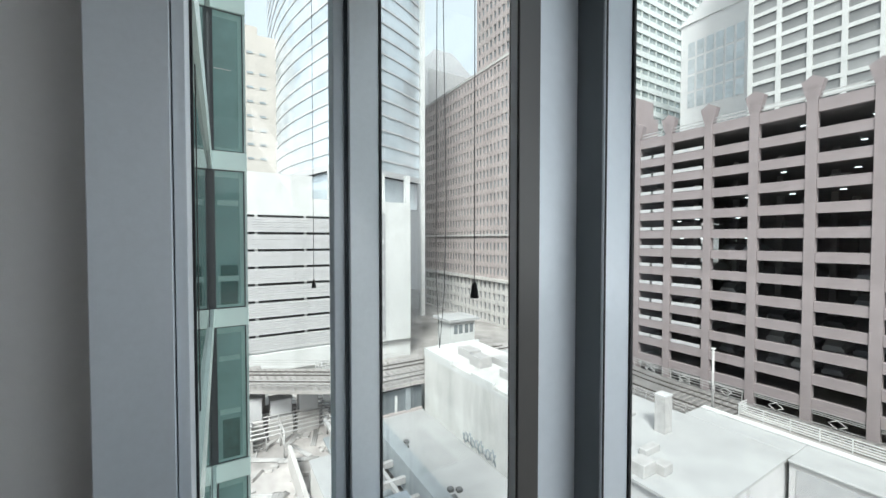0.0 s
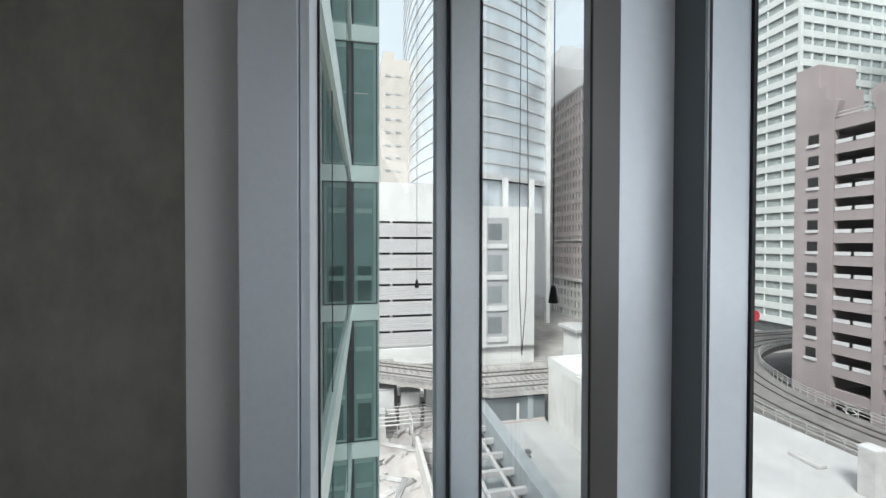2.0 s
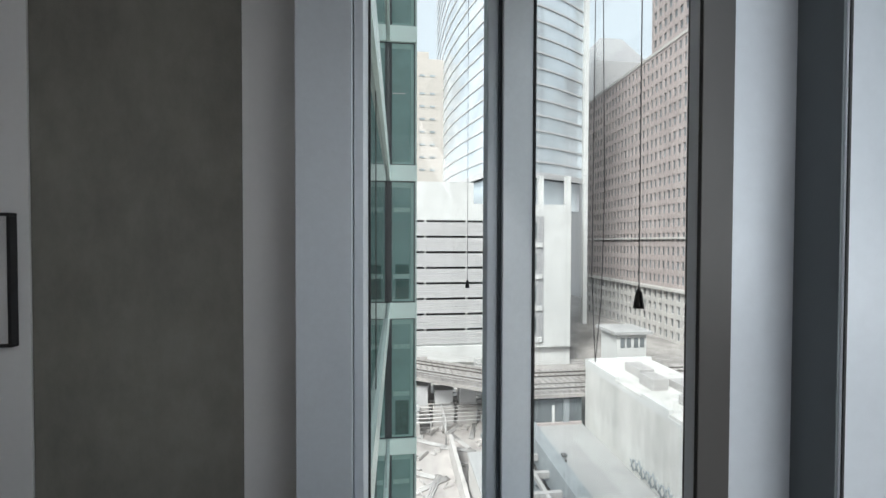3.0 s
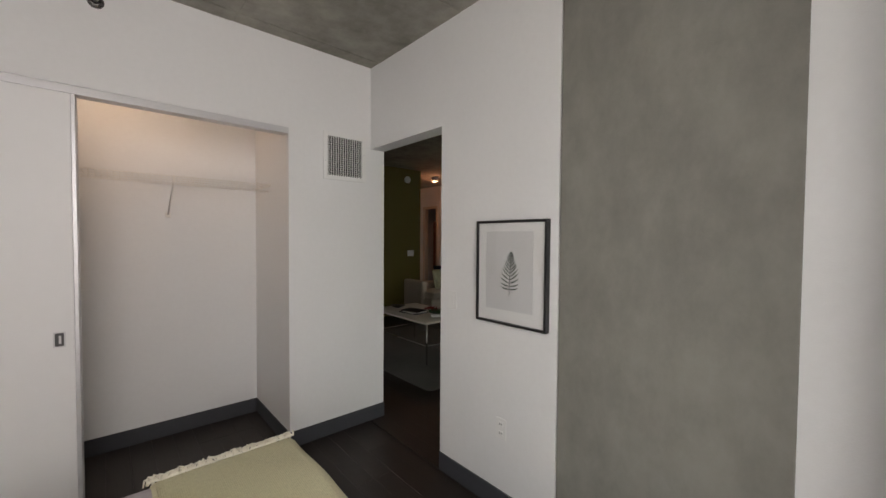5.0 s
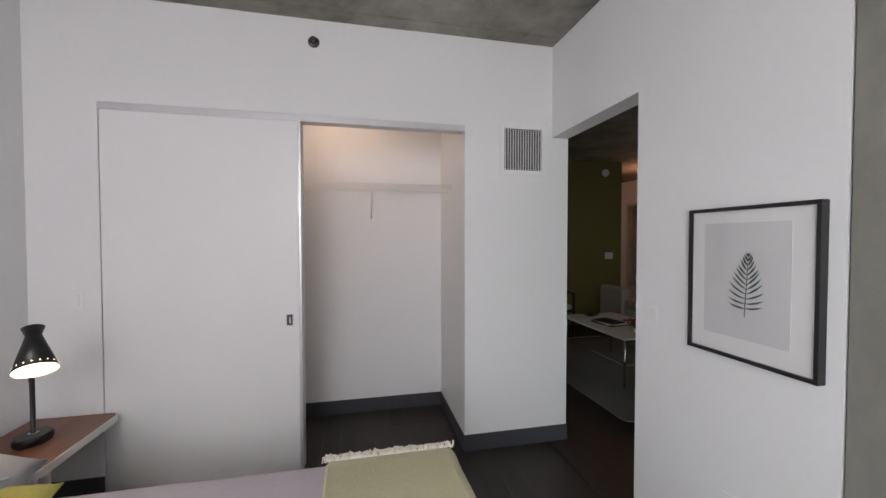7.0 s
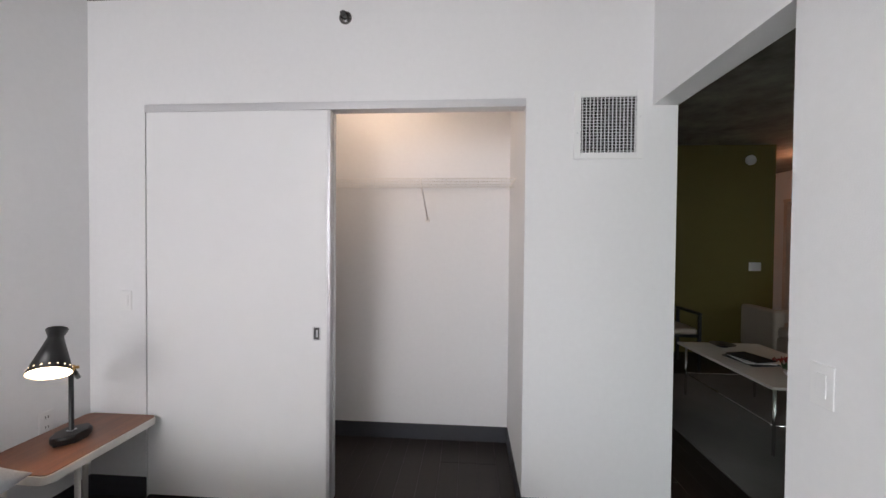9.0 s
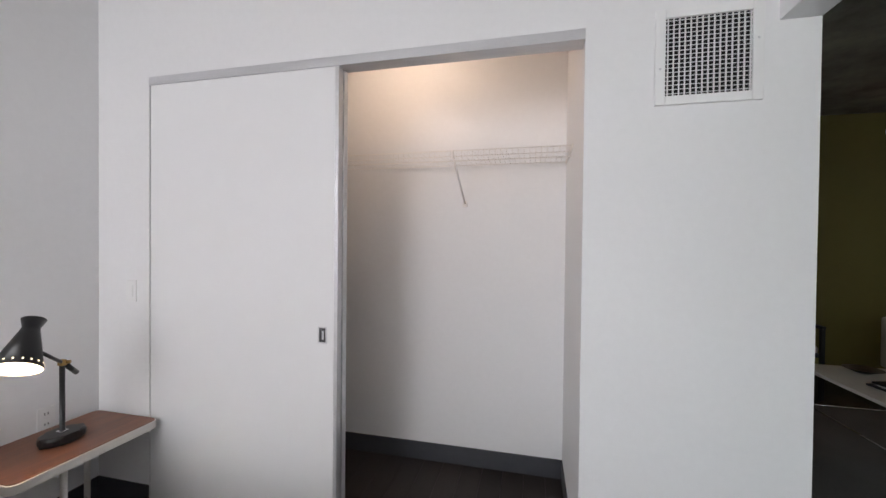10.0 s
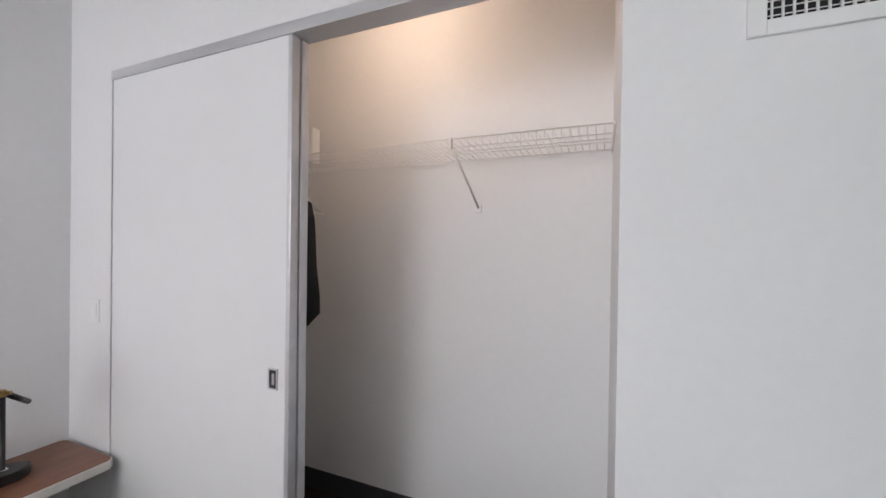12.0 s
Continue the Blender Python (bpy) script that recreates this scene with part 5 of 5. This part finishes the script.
tagged(part("low_wall", boxes((28, 41, -9.6, -9.3, GZ, GZ + 2.2), (28, 41.1, -9.65, -9.25, GZ + 2.2, GZ + 2.35)), M_CRATE), "tan low block wall on the site", "wall")
pg = thing("open_pipe_frame", (46, -10, GZ), "open galvanised pipe frame over the dirt yard", "steel frame")
for x in (43, 46, 49):
    for y in (-3.6, -9.2, -14.6):
        bm = bmesh.new()
        rod(bm, (x, y, GZ), (x, y, GZ + 2.9), .09, 8)
        part("post", bm, M_FENCE, pg)
for y in (-3.6, -9.2, -14.6):
    bm = bmesh.new()
    for z in (1.5, 2.9):
        rod(bm, (43, y, GZ + z), (49, y, GZ + z), .08, 8)
    part("rail", bm, M_FENCE, pg)
for i in range(7):
    bm = bmesh.new()
    rod(bm, (43 + i, -3.2, GZ + 2.97), (43 + i, -15.2, GZ + 2.97), .08, 8)
    part("crossbar", bm, M_FENCE, pg)
for x, y0, y1 in ((51.8, -30, 6), (50.2, -18, 8), (47.6, -7.6, 9), (45.4, -7.6, 9), (54.6, -16, 8)):
    fn = thing("pipe_fence", (x, y0, GZ), "grey pipe rail fence along the dirt yard", "fence", "fences on the site")
    for z in (.6, 1.15, 1.7):
        bm = bmesh.new()
        rod(bm, (x, y0, GZ + z), (x + .3, y1, GZ + z), .06, 6)
        part("rail", bm, M_FENCE, fn)
    n = int((y1 - y0) / 3)
    for i in range(n + 1):
        f = i / n
        bm = bmesh.new()
        rod(bm, (x + .3 * f, y0 + (y1 - y0) * f, GZ), (x + .3 * f, y0 + (y1 - y0) * f, GZ + 1.8), .07, 6)
        part("post", bm, M_FENCE, fn)
sc = thing("scaffold_tower", (60, -17.5, GZ), "white painted scaffold tower by the railway", "scaffold")
bm = bmesh.new()
for x in (58.6, 61):
    for y in (-16.4, -17.3, -18.2, -19.0):
        rod(bm, (x, y, GZ), (x, y, GZ + 4.6), .1, 6)
part("upright", bm, M_ROOF, sc)
bm = bmesh.new()
for z in (1.6, 3.1, 4.6):
    for x in (58.6, 61):
        rod(bm, (x, -16.3, GZ + z), (x, -19.1, GZ + z), .1, 6)
    for y in (-16.4, -19.0):
        rod(bm, (58.5, y, GZ + z), (61.1, y, GZ + z), .1, 6)
part("ledger", bm, M_ROOF, sc)
for x, y, w, d, h in ((56.6, -8.6, 1.3, 1.5, 1.5), (55.9, -11.3, 1.0, 1.1, 1.0), (57.4, -5.2, 1.2, 1.3, 1.2)):
    bx = thing("site_cabin", (x, y, GZ), "small off-white site cabin on the dirt", "cabin", "cabins on the site")
    part("wall", boxes((x - w, x + w, y - d, y + d, GZ, GZ + h)), M_CRATE, bx)
    part("roof", boxes((x - w - .08, x + w + .08, y - d - .08, y + d + .08, GZ + h, GZ + h + .12), bevel=.03), M_ROOF, bx)
for x, y, w, d, h in ((48.9, -12.7, 1.1, 1.3, 2.7), (49.0, -9.5, 1.0, 1.4, 2.4), (48.8, -6.2, 1.1, 1.3, 2.8), (49.0, -3.0, 1.0, 1.4, 2.5), (46.2, -5.0, .9, 1.2, 1.7)):
    bx = thing("stacked_containers", (x, y, GZ), "two stacked off-white site containers under white sheeting", "container", "containers on the site")
    part("container", boxes((x - w, x + w, y - d, y + d, GZ, GZ + h), bevel=.05), M_CRATE, bx)
    part("container", boxes((x - w + .15, x + w - .1, y - d + .1, y + d - .25, GZ + h, GZ + 1.9 * h), bevel=.05), M_LOUVRE, bx)
    part("sheeting", boxes((x - w + .05, x + w, y - d, y + d - .15, GZ + 1.9 * h, GZ + 1.9 * h + .18), bevel=.07), M_ROOF, bx)
rnd = random.Random(5)
for x, y, w in ((63.5, -11.5, 2.4), (62.2, -13.8, 2.0), (60.0, -12.0, 1.5), (44.2, -10.1, .9)):
    c = tagged(part("tarpaulin_heap", cushion_mesh(w * 1.3, w, w * .5, 10), M_ROOF), "crumpled white tarpaulin over a heap on the dirt", "tarpaulin", "tarpaulins on the site")
    pose_all(c, pose(x, y, GZ + .12 * w, 0, 0, rnd.uniform(-40, 40)))
for i in range(120):
    x, y, s = rnd.uniform(34, 67), rnd.uniform(-15, 2), rnd.uniform(.15, .45)
    if i % 3 == 0:
        c = tagged(part("timber_stack", boxes((-s * 2.4, s * 2.4, -s * .5, s * .5, 0, s * .5), (-s * 2.2, s * 2.0, -s * .35, s * .35, s * .5, s * .8), bevel=.02), M_CRATE), "small stack of weathered boards on the dirt", "timber stack", "materials on the site")
    elif i % 3 == 1:
        bm = bmesh.new()
        for q in range(3):
            rod(bm, (-2 - s, q * .22, .12), (2, q * .25 + .1, .12), .09, 8)
        c = tagged(part("pipe_bundle", bm, M_FENCE), "bundle of grey pipes on the dirt", "pipes", "materials on the site")
    else:
        bm = bmesh.new()
        for q in range(9):
            a, b, h = rnd.uniform(-s * 2, s * 2), rnd.uniform(-s * 2, s * 2), s * rnd.uniform(.3, .9)
            box(bm, a - h, a + h * .8, b - h * .7, b + h, 0, h)
        c = tagged(part("rubble_pile", bm, M_CRATE), "low pile of broken tan rubble", "rubble", "materials on the site")
    pose_all(c, pose(x, y, GZ + .05, 0, 0, rnd.uniform(-70, 70)))
sg = thing("round_sign", (66, -88, GZ), "red sign on a pole far along the street", "sign")
part("pole", boxes((65.9, 66.1, -88.1, -87.9, GZ, -14)), M_STRUCT, sg)
bm = bmesh.new()
lathe(bm, [(1.25, -.1), (1.25, .1)], 24, pose(65.8, -88, -14.4, 0, 90, 0))
part("disc", bm, M_SIGN, sg)

# ---- floor planks ----
PW = .128
plank_meshes = {}


def lay_planks(x0, x1, y0, y1):
    n = 0
    rows_ = int((x1 - x0) / PW)
    for i in range(rows_):
        x, y = x0 + (i + .5) * PW, y0
        k = 0
        while y < y1 - .01:
            ln = min((.9, 1.2, 1.5, 1.8)[(i * 7 + k * 3) % 4] if k else (.5, 1.1, .8)[i % 3], y1 - y)
            key = round(ln, 2)
            if key not in plank_meshes:
                plank_meshes[key] = mesh_from("plank", boxes((-PW / 2 + .0006, PW / 2 - .0006, .0006, ln - .0006, -.014, 0), bevel=.0012), M_FLOOR)
            ob = new("plank", plank_meshes[key])
            ob.parent, ob.location = floor, (x, y, ZF)
            y += ln
            k += 1
            n += 1
    return n


lay_planks(-3.2, -.01, -3.9, .80)
lay_planks(0.0, 3.4, -1.6, 3.5)
